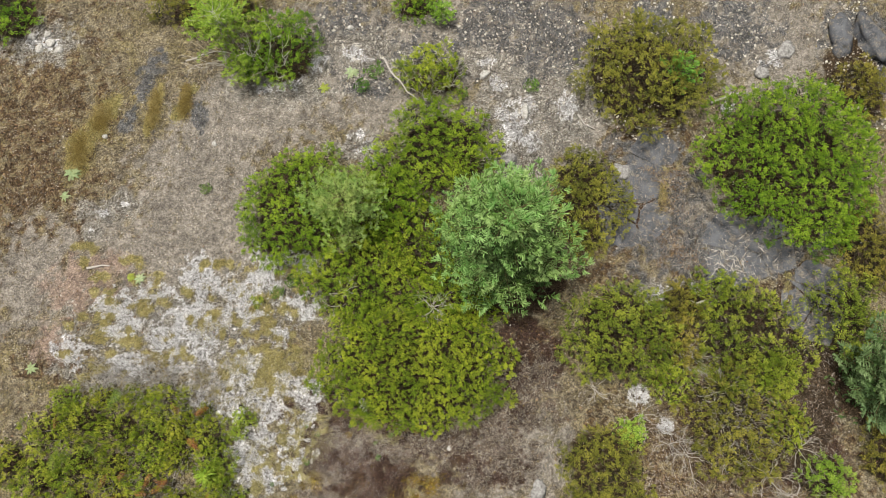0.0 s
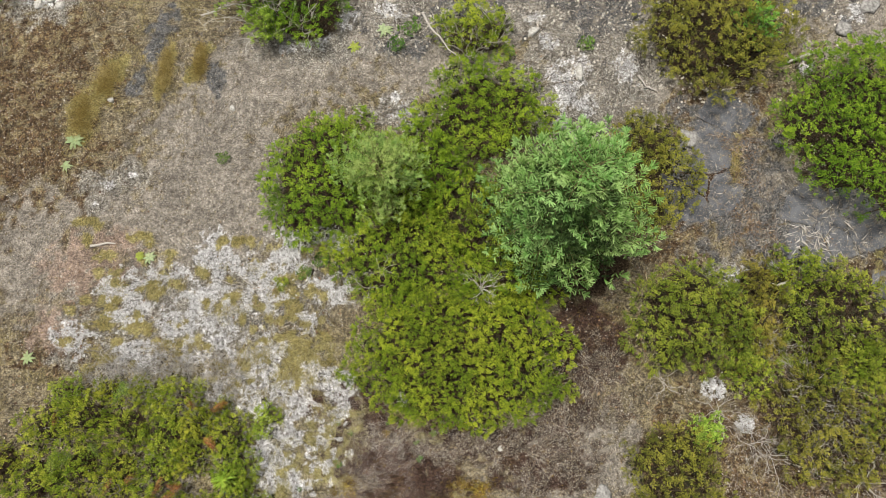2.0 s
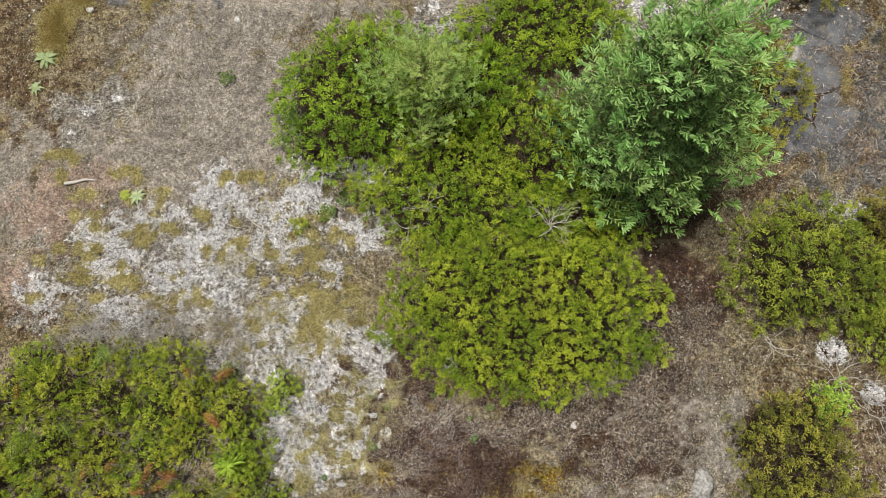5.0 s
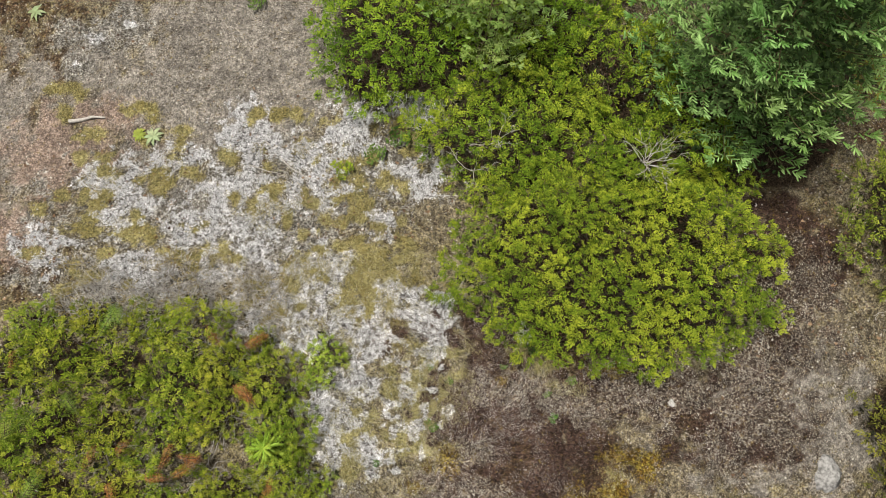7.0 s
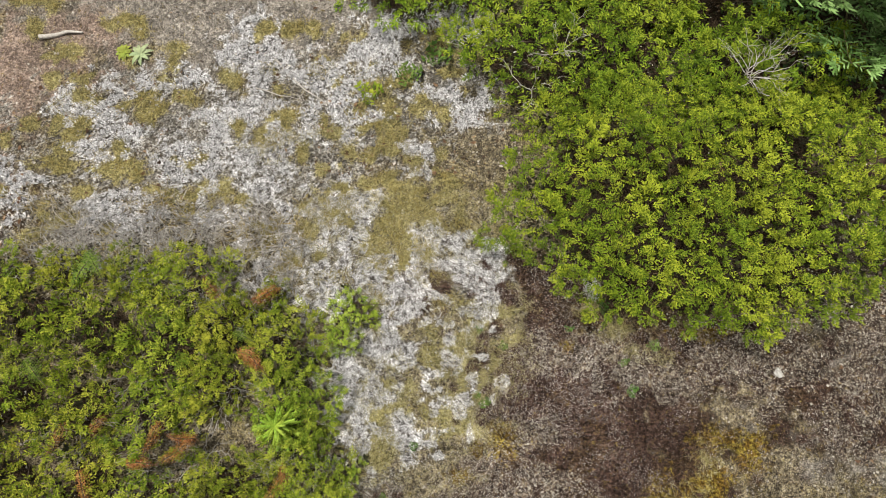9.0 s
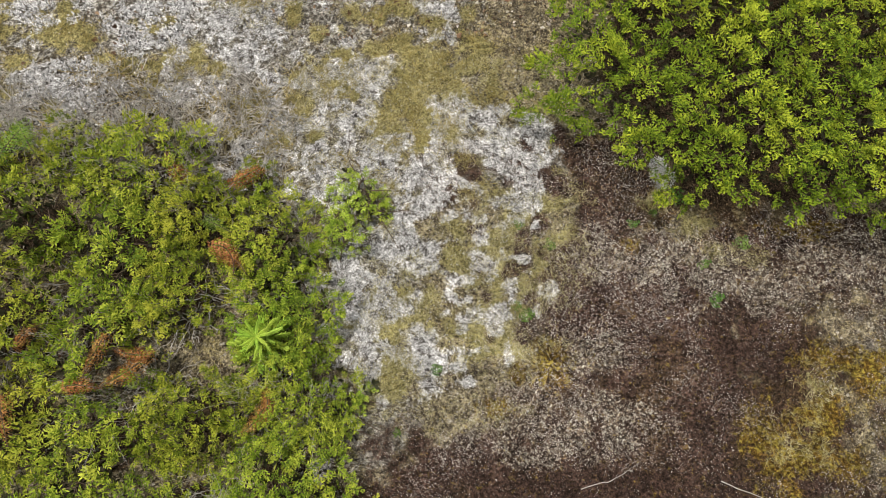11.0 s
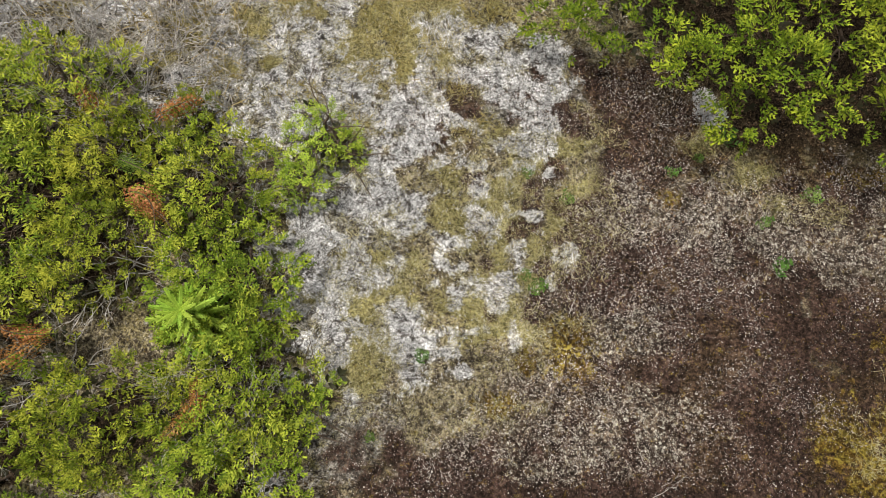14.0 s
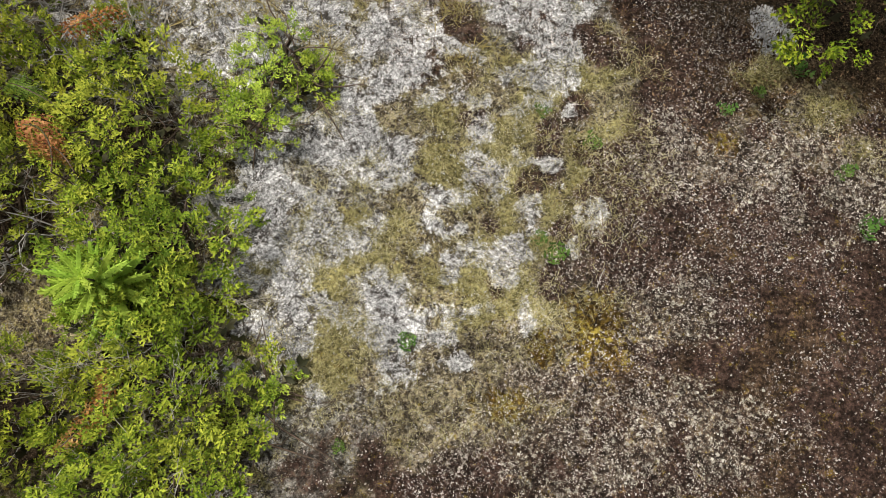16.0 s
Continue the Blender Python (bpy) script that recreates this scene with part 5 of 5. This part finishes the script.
for k, (x, y, sx, sy, sz, label) in enumerate([
    (7.38, 13.32, 0.12, 0.28, 0.14, "white upright stone among lichen"), (5.87, 14.82, 0.26, 0.13, 0.10, "flat white stone on the rock"),
    (7.45, -0.28, 0.34, 0.26, 0.09, "pale rounded rock in the crust"), (4.48, 1.10, 0.07, 0.06, 0.04, "small white stone on dark crust"),
    (6.76, 11.37, 0.30, 0.24, 0.22, "grey rounded rock beside the spruce"), (0.62, 16.86, 0.12, 0.10, 0.06, "small white stone on rock"),
    (1.77, 11.31, 0.22, 0.12, 0.10, "pale stone beside the shrub"), (-4.34, 12.02, 0.10, 0.08, 0.05, "small white stone on gravel"),
    (-8.35, 12.20, 0.10, 0.08, 0.05, "small white stone in dry grass"), (16.53, 14.92, 0.30, 0.25, 0.14, "pale rock above the large shrub"),
    (-11.7, 16.3, 0.17, 0.14, 0.08, "white stone grown over with lichen"), (-11.3, 15.85, 0.20, 0.15, 0.09, "white stone grown over with lichen"), (-10.9, 16.05, 0.15, 0.17, 0.08, "white stone grown over with lichen"), (-10.55, 15.75, 0.18, 0.14, 0.08, "white stone grown over with lichen"), (-11.1, 16.4, 0.13, 0.12, 0.07, "white stone grown over with lichen"),
]):
    stone(x, y, sx, sy, sz, 300 + k, label, M_WHITESTONE if "white" in label else M_STONE, turn=40 * k)
def clip_cell(poly, mid, nrm):
    """The part of a polygon on the near side of a line through mid."""
    out = []
    for a, b in zip(poly, poly[1:] + poly[:1]):
        da, db = np.dot(a - mid, nrm), np.dot(b - mid, nrm)
        if da <= 0:
            out.append(a)
        if da * db < 0:
            out.append(a + (b - a) * da / (da - db))
    return out


def bedrock(cx, cy, rx, ry, n, seed):
    """Flat plates of bedrock, split by narrow cracks, a finger's width proud of the soil."""
    rs = np.random.RandomState(seed)
    a, r = rs.uniform(0, 2 * math.pi, n), np.sqrt(rs.uniform(0, 1, n))
    seeds = np.stack([cx + rx * r * np.cos(a), cy + ry * r * np.sin(a)], -1)
    for k in range(n):
        c = seeds[k]
        lim = 1.15 * rs.uniform(0.6, 1.1)
        poly = [c + lim * np.array([math.cos(t), math.sin(t)]) * rs.uniform(0.75, 1.1) for t in np.linspace(0, 2 * math.pi, 11)[:-1]]
        for o in range(n):
            if o != k and poly:
                d = seeds[o] - c
                poly = clip_cell(poly, c + d * 0.5 - unit(d) * 0.025, unit(d))
        if len(poly) < 3:
            continue
        ring = []
        for p0, p1 in zip(poly, poly[1:] + poly[:1]):
            m = max(1, int(np.linalg.norm(p1 - p0) / 0.12))
            ring += [p0 + (p1 - p0) * q / m + rs.normal(0, 0.014, 2) for q in range(m)]
        ring = np.array(ring)
        mid, m = ring.mean(0), len(ring)
        v, f = [], []
        tilt = rs.normal(0, 0.012, 2)
        for q, lift in ((1.02, -0.05), (1.0, 0.006), (0.955, 0.016), (0.6, 0.018), (0.3, 0.020), (0.03, 0.020)):
            w = mid + (ring - mid) * q
            z = land(w[:, 0], w[:, 1]) + lift + (w - mid) @ tilt + 0.02 * (grain(w[:, 0], w[:, 1], 2.2, 3) - 0.5)
            v.append(np.concatenate([w - mid, (z - float(land(*mid)))[:, None]], 1))
        for t in range(5):
            for e in range(m):
                f.append((t * m + e, t * m + (e + 1) % m, t * m + m + (e + 1) % m, t * m + m + e))
        ob = new("rock_slab", raw_mesh("rock_slab", np.concatenate(v), f, M_SLAB, False))
        ob.matrix_basis = pose(mid[0], mid[1], float(land(*mid)))
        tagged(ob, "flat dark grey plate of cracked bedrock", "rock", "rock slabs")


for k, (x, y, rx, ry, n) in enumerate([(11.5, 9.3, 0.75, 1.6, 6), (14.9, 8.25, 2.0, 0.75, 7), (17.5, 6.2, 0.4, 1.1, 4), (12.1, 11.3, 0.3, 0.8, 3)]):
    bedrock(x, y, rx, ry, n, 340 + k)

SPLINTERS = [(np.array([(0, -0.04, 0), (0.5, -0.05, 0.06), (1, 0, 0.0), (0.5, 0.05, 0.07)]), np.array([(0, 1, 2, 3)]))]
SPLINTERS += [(SPLINTERS[0][0] * np.array([1, k, 1]) + np.array([0, 0, 0]), SPLINTERS[0][1]) for k in (0.6, 1.5)]
for bx, n in (((10, 19, 5.5, 12.5), 9000), ((-1, 11, 12, 18), 9000)):
    x, y = picks(g_rs, "slab", n, bx, 0.3)
    strew("wood_splinters", "pale splinters and dry needles on bedrock", "splinters", M_TWIG, SPLINTERS, g_rs, x, y, 0.05, 0.22, 0.025, 0.12)
x, y = picks(g_rs, "slab", 7000, (-1, 21, 12, 18), 0.3)
strew("gravel_stones", "white stones lying on dark bedrock", "gravel", M_FLAKE, PEBBLES, g_rs, x, y, 0.03, 0.11, 0.01)
x, y = g_rs.normal(12.75, 0.45, 5200), g_rs.uniform(7.3, 11.2, 5200)
q = grain(x, y, 1.8, 3) + g_rs.normal(0, 0.07, 5200) > 0.52
x, y = x[q], y[q]
x = x - 0.1 * (y - 9)
strew("leaf_litter", "brown dry litter in the hollow between rock slabs", "litter", M_LITTER, CHIPS, g_rs, x[::2], y[::2], 0.03, 0.10, 0.03, 0.4)
strew("wood_splinters", "pale splinters in the hollow between rock slabs", "splinters", M_TWIG, SPLINTERS, g_rs, x[1::3], y[1::3], 0.07, 0.26, 0.035, 0.15)
x, y = g_rs.normal(14.7, 0.7, 150), g_rs.normal(7.5, 0.35, 150)
strew("wood_splinters", "heap of bleached splinters on bedrock", "splinters", M_WHITEWOOD, SPLINTERS, g_rs, x, y, 0.12, 0.42, 0.045, 0.15)
x, y = picks(g_rs, "brown", 12000, (11, 18, -0.5, 6), 0.3)
strew("wood_splinters", "dry broken twigs on brown litter", "splinters", M_TWIG, SPLINTERS, g_rs, x, y, 0.05, 0.24, 0.02, 0.15)


for k, (x, y, sx, sy, sz) in enumerate([(19.7, 16.6, 0.5, 0.9, 0.30), (20.9, 16.2, 0.55, 1.2, 0.38), (17.6, 15.9, 0.4, 0.28, 0.12), (10.95, 10.95, 0.30, 0.34, 0.14)]):
    stone(x, y, sx, sy, sz, 380 + k, "weathered grey outcrop of bedrock", M_SLAB if k < 2 else M_STONE, "outcrop", "outcrops", 25 * k)


# ---- herbs, ferns and saplings ----
def rosette(x, y, size, n, mat, label, seed, name="rosette_plant"):
    rs = np.random.RandomState(seed)
    ob = thing(name, x, y, label, "herb", "rosette plants", float(land(x, y)) + 0.02)
    for i in range(n):
        a = i * 2.4
        ln, wd, rise = size * rs.uniform(0.75, 1.1), size * 0.34, rs.uniform(0.15, 0.6)
        v, f = [], []
        for j in range(6):
            s = j / 5
            w = wd * math.sin(math.pi * (0.12 + 0.86 * s)) / 2
            c = np.array([math.cos(a), math.sin(a), 0]) * ln * s + np.array([0, 0, ln * (rise * s - 0.5 * s * s) + 0.03])
            sd = np.array([-math.sin(a), math.cos(a), 0])
            v += [c - sd * w + (0, 0, w * 0.35), c, c + sd * w + (0, 0, w * 0.35)]
        for j in range(5):
            for q in (0, 1):
                f.append((j * 3 + q, j * 3 + q + 1, j * 3 + q + 4, j * 3 + q + 3))
        part("leaf", raw_mesh("leaf", v, f, mat, True), ob)


for k, (x, y, sz, n, m, label) in enumerate([
    (-9.39, 10.75, 0.34, 10, M_ROSETTE, "pale silvery rosette plant in dry grass"), (-9.60, 9.92, 0.22, 8, M_ROSETTE, "small pale rosette plant"),
    (-6.62, 6.88, 0.24, 9, M_ROSETTE, "pale rosette plant beside lichen"), (-6.95, 6.92, 0.20, 12, M_LIMEROSE, "yellow-green rosette plant beside lichen"),
    (0.74, 14.91, 0.32, 9, M_ROSETTE, "pale rosette plant on the rock"), (-0.30, 14.28, 0.26, 8, M_LIMEROSE, "small yellow-green rosette plant"), (-10.09, 3.71, 0.24, 8, M_ROSETTE, "small pale rosette plant on bare soil"),
]):
    rosette(x, y, sz, n, m, label, 400 + k)


def fern(x, y, z, ln, turn, droop, mat, label, seed, curl=0.0, dry=False):
    """One frond: a bent rib with toothed side leaves that shorten to the tip."""
    rs = np.random.RandomState(seed)
    ob = thing("bracken_frond", x, y, label, "fern", "bracken fronds", z)
    ob.matrix_basis = pose(x, y, z, 0, 0, turn)
    s = np.linspace(0, 1, 12)
    ang = curl * s
    line = np.stack([np.cumsum(np.cos(ang)) / 12 * ln, np.cumsum(np.sin(ang)) / 12 * ln, ln * (0.30 * s - droop * s * s)], -1)
    line -= line[5] * np.array([1, 1, 0])
    rib = Bag()
    tube(rib, line, 0.006, 0.002, 5)
    low = Bag()
    tube(low, wander(rs, (line[0][0] - 0.05, line[0][1], -z + float(land(x, y))), line[0], 5, 0.1), 0.007, 0.006, 5)
    part("rib", rib.mesh("rib", M_BARK, True), ob)
    part("stalk", low.mesh("stalk", M_BARK, True), ob)
    bag = Bag()
    for k in range(15):
        q = 0.06 + 0.92 * k / 15
        f = q * 11
        a = min(int(f), 10)
        base = line[a] + (line[a + 1] - line[a]) * (f - a)
        run = unit(line[a + 1] - line[a])
        wd = ln * 0.30 * math.sin(math.pi * min(1, 0.25 + 0.75 * (1 - q))) * (1 - q * 0.35)
        for sd in (-1, 1):
            out = unit(np.cross((0, 0, 1), run) * sd + run * 0.35 + np.array([0, 0, rs.uniform(-0.45, 0.1)]))
            if dry:
                specs = []
                for j in range(4):
                    c = base + out * wd * 0.85 * (j + 0.3) / 4 + np.array([0, 0, -0.10 * wd * j])
                    sz = wd * 0.29 * (1.15 - 0.2 * j) * rs.uniform(0.7, 1.2)
                    for e in (-1, 1):
                        specs.append((c, out * rs.uniform(0.3, 0.9) + run * e * 0.7 + np.array([0, 0, rs.uniform(-0.9, 0.4)]), sz, sz * 0.5))
                v, fq = leaf_quads(specs)
                bag.add(v, fq, np.full(len(v), rs.uniform(-0.8, 0.5)))
                continue
            specs = []
            for j in range(5):
                c = base + out * wd * (j + 0.4) / 5.4
                sz = wd * 0.20 * (1.15 - 0.16 * j)
                for e in (-1, 1):
                    specs.append((c, out * 0.6 + run * e, sz, sz * 0.62))
            specs.append((base + out * wd * 0.8, out, wd * 0.25, wd * 0.1))
            v, fq = leaf_quads(specs)
            bag.add(v, fq)
    part("fronds", bag.mesh("fronds", mat), ob)


for k, (x, y, z, ln, turn, curl) in enumerate([
    (-3.86, 1.29, 0.62, 0.55, 70, 2.2), (-3.80, 1.20, 0.60, 0.45, 110, 1.4), (-4.73, 2.43, 0.45, 0.50, -80, 0.8), (-3.89, 2.25, 0.42, 0.55, 15, 0.6), (-5.35, 0.06, 0.58, 0.5, 60, 0.4),
    (-5.03, -0.16, 0.58, 0.55, 20, 0.5), (-4.95, 0.10, 0.55, 0.45, -30, 0.7), (-3.49, -0.67, 0.42, 0.5, 25, 0.9), (-3.33, -0.50, 0.45, 0.4, 80, 0.6), (-6.26, -0.65, 0.6, 0.55, 100, 0.5),
    (-6.81, 0.03, 0.6, 0.5, 60, 0.4), (-5.45, -0.25, 0.58, 0.5, 160, 0.6), (-6.15, 0.34, 0.6, 0.45, 200, 0.6), (-8.64, 1.84, 0.5, 0.45, 90, 0.5),
]):
    fern(x, y, z + 0.10, ln * 1.25, turn, 0.45, M_RUST, "dead rust-brown bracken frond, curled and dry", 420 + k, curl, True)
for k, (x, y, z, ln, turn) in enumerate([(-6.76, 2.60, 0.55, 0.8, 60), (-6.55, 2.75, 0.5, 0.7, 120), (-8.41, 0.56, 0.6, 0.85, 100), (-8.15, 0.75, 0.6, 0.7, 40), (-7.2, 1.05, 0.6, 0.7, 130), (-7.89, -0.54, 0.55, 0.8, 60), (-4.03, 1.62, 0.55, 0.45, 150)]):
    fern(x, y, z + 0.14, ln, turn, 0.35, M_FERN, "green bracken frond among the heath", 440 + k, 0.15)


def seedling(x, y, z, size, mat, label, seed, name="spruce_seedling", whorls=3):
    """A young conifer: a short stem with whorls of long plump shoots."""
    rs = np.random.RandomState(seed)
    ob = thing(name, x, y, label, "sapling")
    tb = Bag()
    tube(tb, [(0, 0, -0.02), (0.01, 0, z * 0.5), (0, 0, z)], 0.012, 0.006, 6)
    part("stem", tb.mesh("stem", M_BARK, True), ob)
    for w in range(whorls):
        zz = z * (1 - 0.22 * w)
        n = 10 + 3 * w
        for i in range(n):
            a = i * 2 * math.pi / n + w * 0.7 + rs.uniform(-0.2, 0.2)
            way = np.array([math.cos(a), math.sin(a), 0.75 - 0.22 * w])
            ln = size * (0.50 + 0.17 * w) * rs.uniform(0.75, 1.15)
            bag = Bag()
            pos, d, sz = [np.array([0, 0, zz])], [way], [ln]
            sprinkle(bag, FINGERS, rs, np.array(pos), unit(np.array(d)), np.tile([[0.02, 0.01, 1.0]], (len(pos), 1)), np.array(sz))
            part("shoot", bag.mesh("shoot", mat), ob)
    return ob


seedling(-3.44, 0.29, 0.80, 0.47, M_LIME, "lime-green spruce seedling among the heath", 460, whorls=4)


def sapling(x, y, h, r, mat, label, seed, n=26, leaf=0.16, bark=M_BARK):
    """A thin stem with an open crown of leafy twigs."""
    rs = np.random.RandomState(seed)
    ob = thing("sapling", x, y, label, "sapling", "saplings")
    tb = Bag()
    tube(tb, wander(rs, (0, 0, -0.05), (0.03, 0.02, h), 7, 0.08), 0.006 + 0.008 * h, 0.004, 6)
    part("trunk", tb.mesh("trunk", bark, True), ob)
    bag = Bag()
    for i in range(n):
        a = i * 2.4
        q = (i + 0.5) / n
        ln = r * (1.05 - 0.75 * q) * rs.uniform(0.75, 1.15)
        base = np.array([0, 0, h * (0.35 + 0.62 * q)])
        tip = base + np.array([math.cos(a) * ln, math.sin(a) * ln, ln * 0.25])
        lb = Bag()
        tube(lb, wander(rs, base, tip, 5, 0.15), 0.003 + 0.003 * h, 0.002, 4)
        part("twig", lb.mesh("twig", bark, True), ob)
        m = max(3, int(ln / 0.06))
        pos = base + (tip - base) * np.linspace(0.2, 1, m)[:, None] + rs.normal(0, 0.05, (m, 3))
        d = unit((tip - base) / ln + rs.normal(0, 0.6, (m, 3)) * np.array([1, 1, 0.3]))
        sprinkle(bag, SPRIGS, rs, pos, d, np.tile([[0.02, 0.05, 1.0]], (m, 1)), leaf * rs.uniform(0.8, 1.3, m))
    part("leaves", bag.mesh("leaves", mat), ob, kind="stuff")


sapling(13.0, 14.55, 1.75, 0.75, M_VIVID, "vivid green sapling growing through a shrub", 470)
sapling(10.60, 1.66, 0.75, 0.55, M_SAPLING, "vivid green sapling beside bleached roots", 471)
sapling(-3.9, 16.15, 2.3, 1.45, M_SAPLING, "small broadleaf tree with pale limbs", 472, 54, 0.17, M_WHITEWOOD)
sapling(-3.3, 14.75, 1.2, 0.75, M_SAPLING, "low bright green sapling under the small tree", 473, 30, 0.16)
sapling(4.2, 17.2, 0.7, 0.55, M_SAPLING, "bright green sapling on the rock", 474)
for k, (x, y, r, h) in enumerate([(-2.46, 2.16, 0.30, 0.45), (-2.60, 1.66, 0.31, 0.42), (-2.42, -0.42, 0.2, 0.3), (-2.66, -0.70, 0.22, 0.28), (-2.2, 1.98, 0.17, 0.3)]):
    ob = thing("heath_plant", x, y, "thin airy yellow-green heath sprig on lichen", "heath plant", "heath sprigs")
    canopy_parts(ob, r, r * 0.9, h, 480 + k, M_SPRIG, 0.10, 0.16, 0.10, YEWS)


def weed(x, y, size, mat, label, seed):
    rs = np.random.RandomState(seed)
    n = 9
    a = np.arange(n) * 2.4
    pos = np.stack([np.cos(a), np.sin(a), np.zeros(n)], -1) * size * 0.25 * rs.uniform(0, 1, (n, 1))
    way = np.stack([np.cos(a), np.sin(a), rs.uniform(0.2, 0.8, n)], -1)
    ob = thing("small_herb", x, y, label, "herb", "small herbs", float(relief(np.array([x]), np.array([y]))[0]))
    bag = Bag()
    sprinkle(bag, SPRIGS, rs, pos, unit(way), np.tile([[0.02, 0.03, 1.0]], (n, 1)), size * rs.uniform(0.5, 1.0, n))
    part("leaves", bag.mesh("leaves", mat), ob)


for k, (x, y, sz, m) in enumerate([
    (-0.29, 0.62, 0.11, M_WEED), (0.04, 1.52, 0.10, M_WEED), (-0.40, 0.74, 0.08, M_WEED), (-1.42, -0.05, 0.09, M_WEED), (-1.90, -0.81, 0.06, M_WEED), (1.13, 1.80, 0.09, M_WEED), (2.00, 1.27, 0.1, M_WEED), (2.11, 0.82, 0.12, M_WEED),
    (1.72, 2.16, 0.14, M_WEED), (-0.36, 1.80, 0.08, M_WEED), (2.5, 1.55, 0.14, M_WEED), (-4.55, 10.2, 0.3, M_WEED), (-1.1, 6.75, 0.35, M_WEED), (-1.6, 6.4, 0.3, M_WEED), (-2.3, 6.0, 0.3, M_HEATH), (1.6, 15.0, 0.4, M_WEED), (7.6, 14.3, 0.4, M_WEED), (1.4, 1.95, 0.08, M_WEED),
    (5.0, 14.0, 0.35, M_WEED), (1.2, 14.3, 0.4, M_WEED),
]):
    weed(x, y, sz, m, "small leafy green herb on open ground", 500 + k)

# grey-green lichen cushions
for k, (x, y, sz) in enumerate([(1.57, 2.43, 0.16), (1.52, 2.62, 0.12), (11.11, 2.85, 0.36), (11.98, 1.81, 0.28)]):
    rs = np.random.RandomState(520 + k)
    n = 160
    a, r = rs.uniform(0, 6.283, n), np.sqrt(rs.uniform(0, 1, n)) * sz
    pos = np.stack([np.cos(a) * r, np.sin(a) * r, 0.4 * sz * (1 - (r / sz) ** 2)], -1)
    bag = Bag()
    sprinkle(bag, LICHENS, rs, pos, unit(rs.normal(0, 1, (n, 3)) * np.array([1, 1, 0.2])), np.tile([[0.02, 0.03, 1.0]], (n, 1)), sz * rs.uniform(0.2, 0.4, n))
    me = bag.mesh("lichen_cushion", M_LICHEN)
    ob = new("lichen_cushion", me)
    ob.matrix_basis = pose(x, y, float(relief(np.array([x]), np.array([y]))[0]) - 0.01)
    tagged(ob, "pale grey-white lichen cushion on dark litter", "lichen", "lichen cushions")
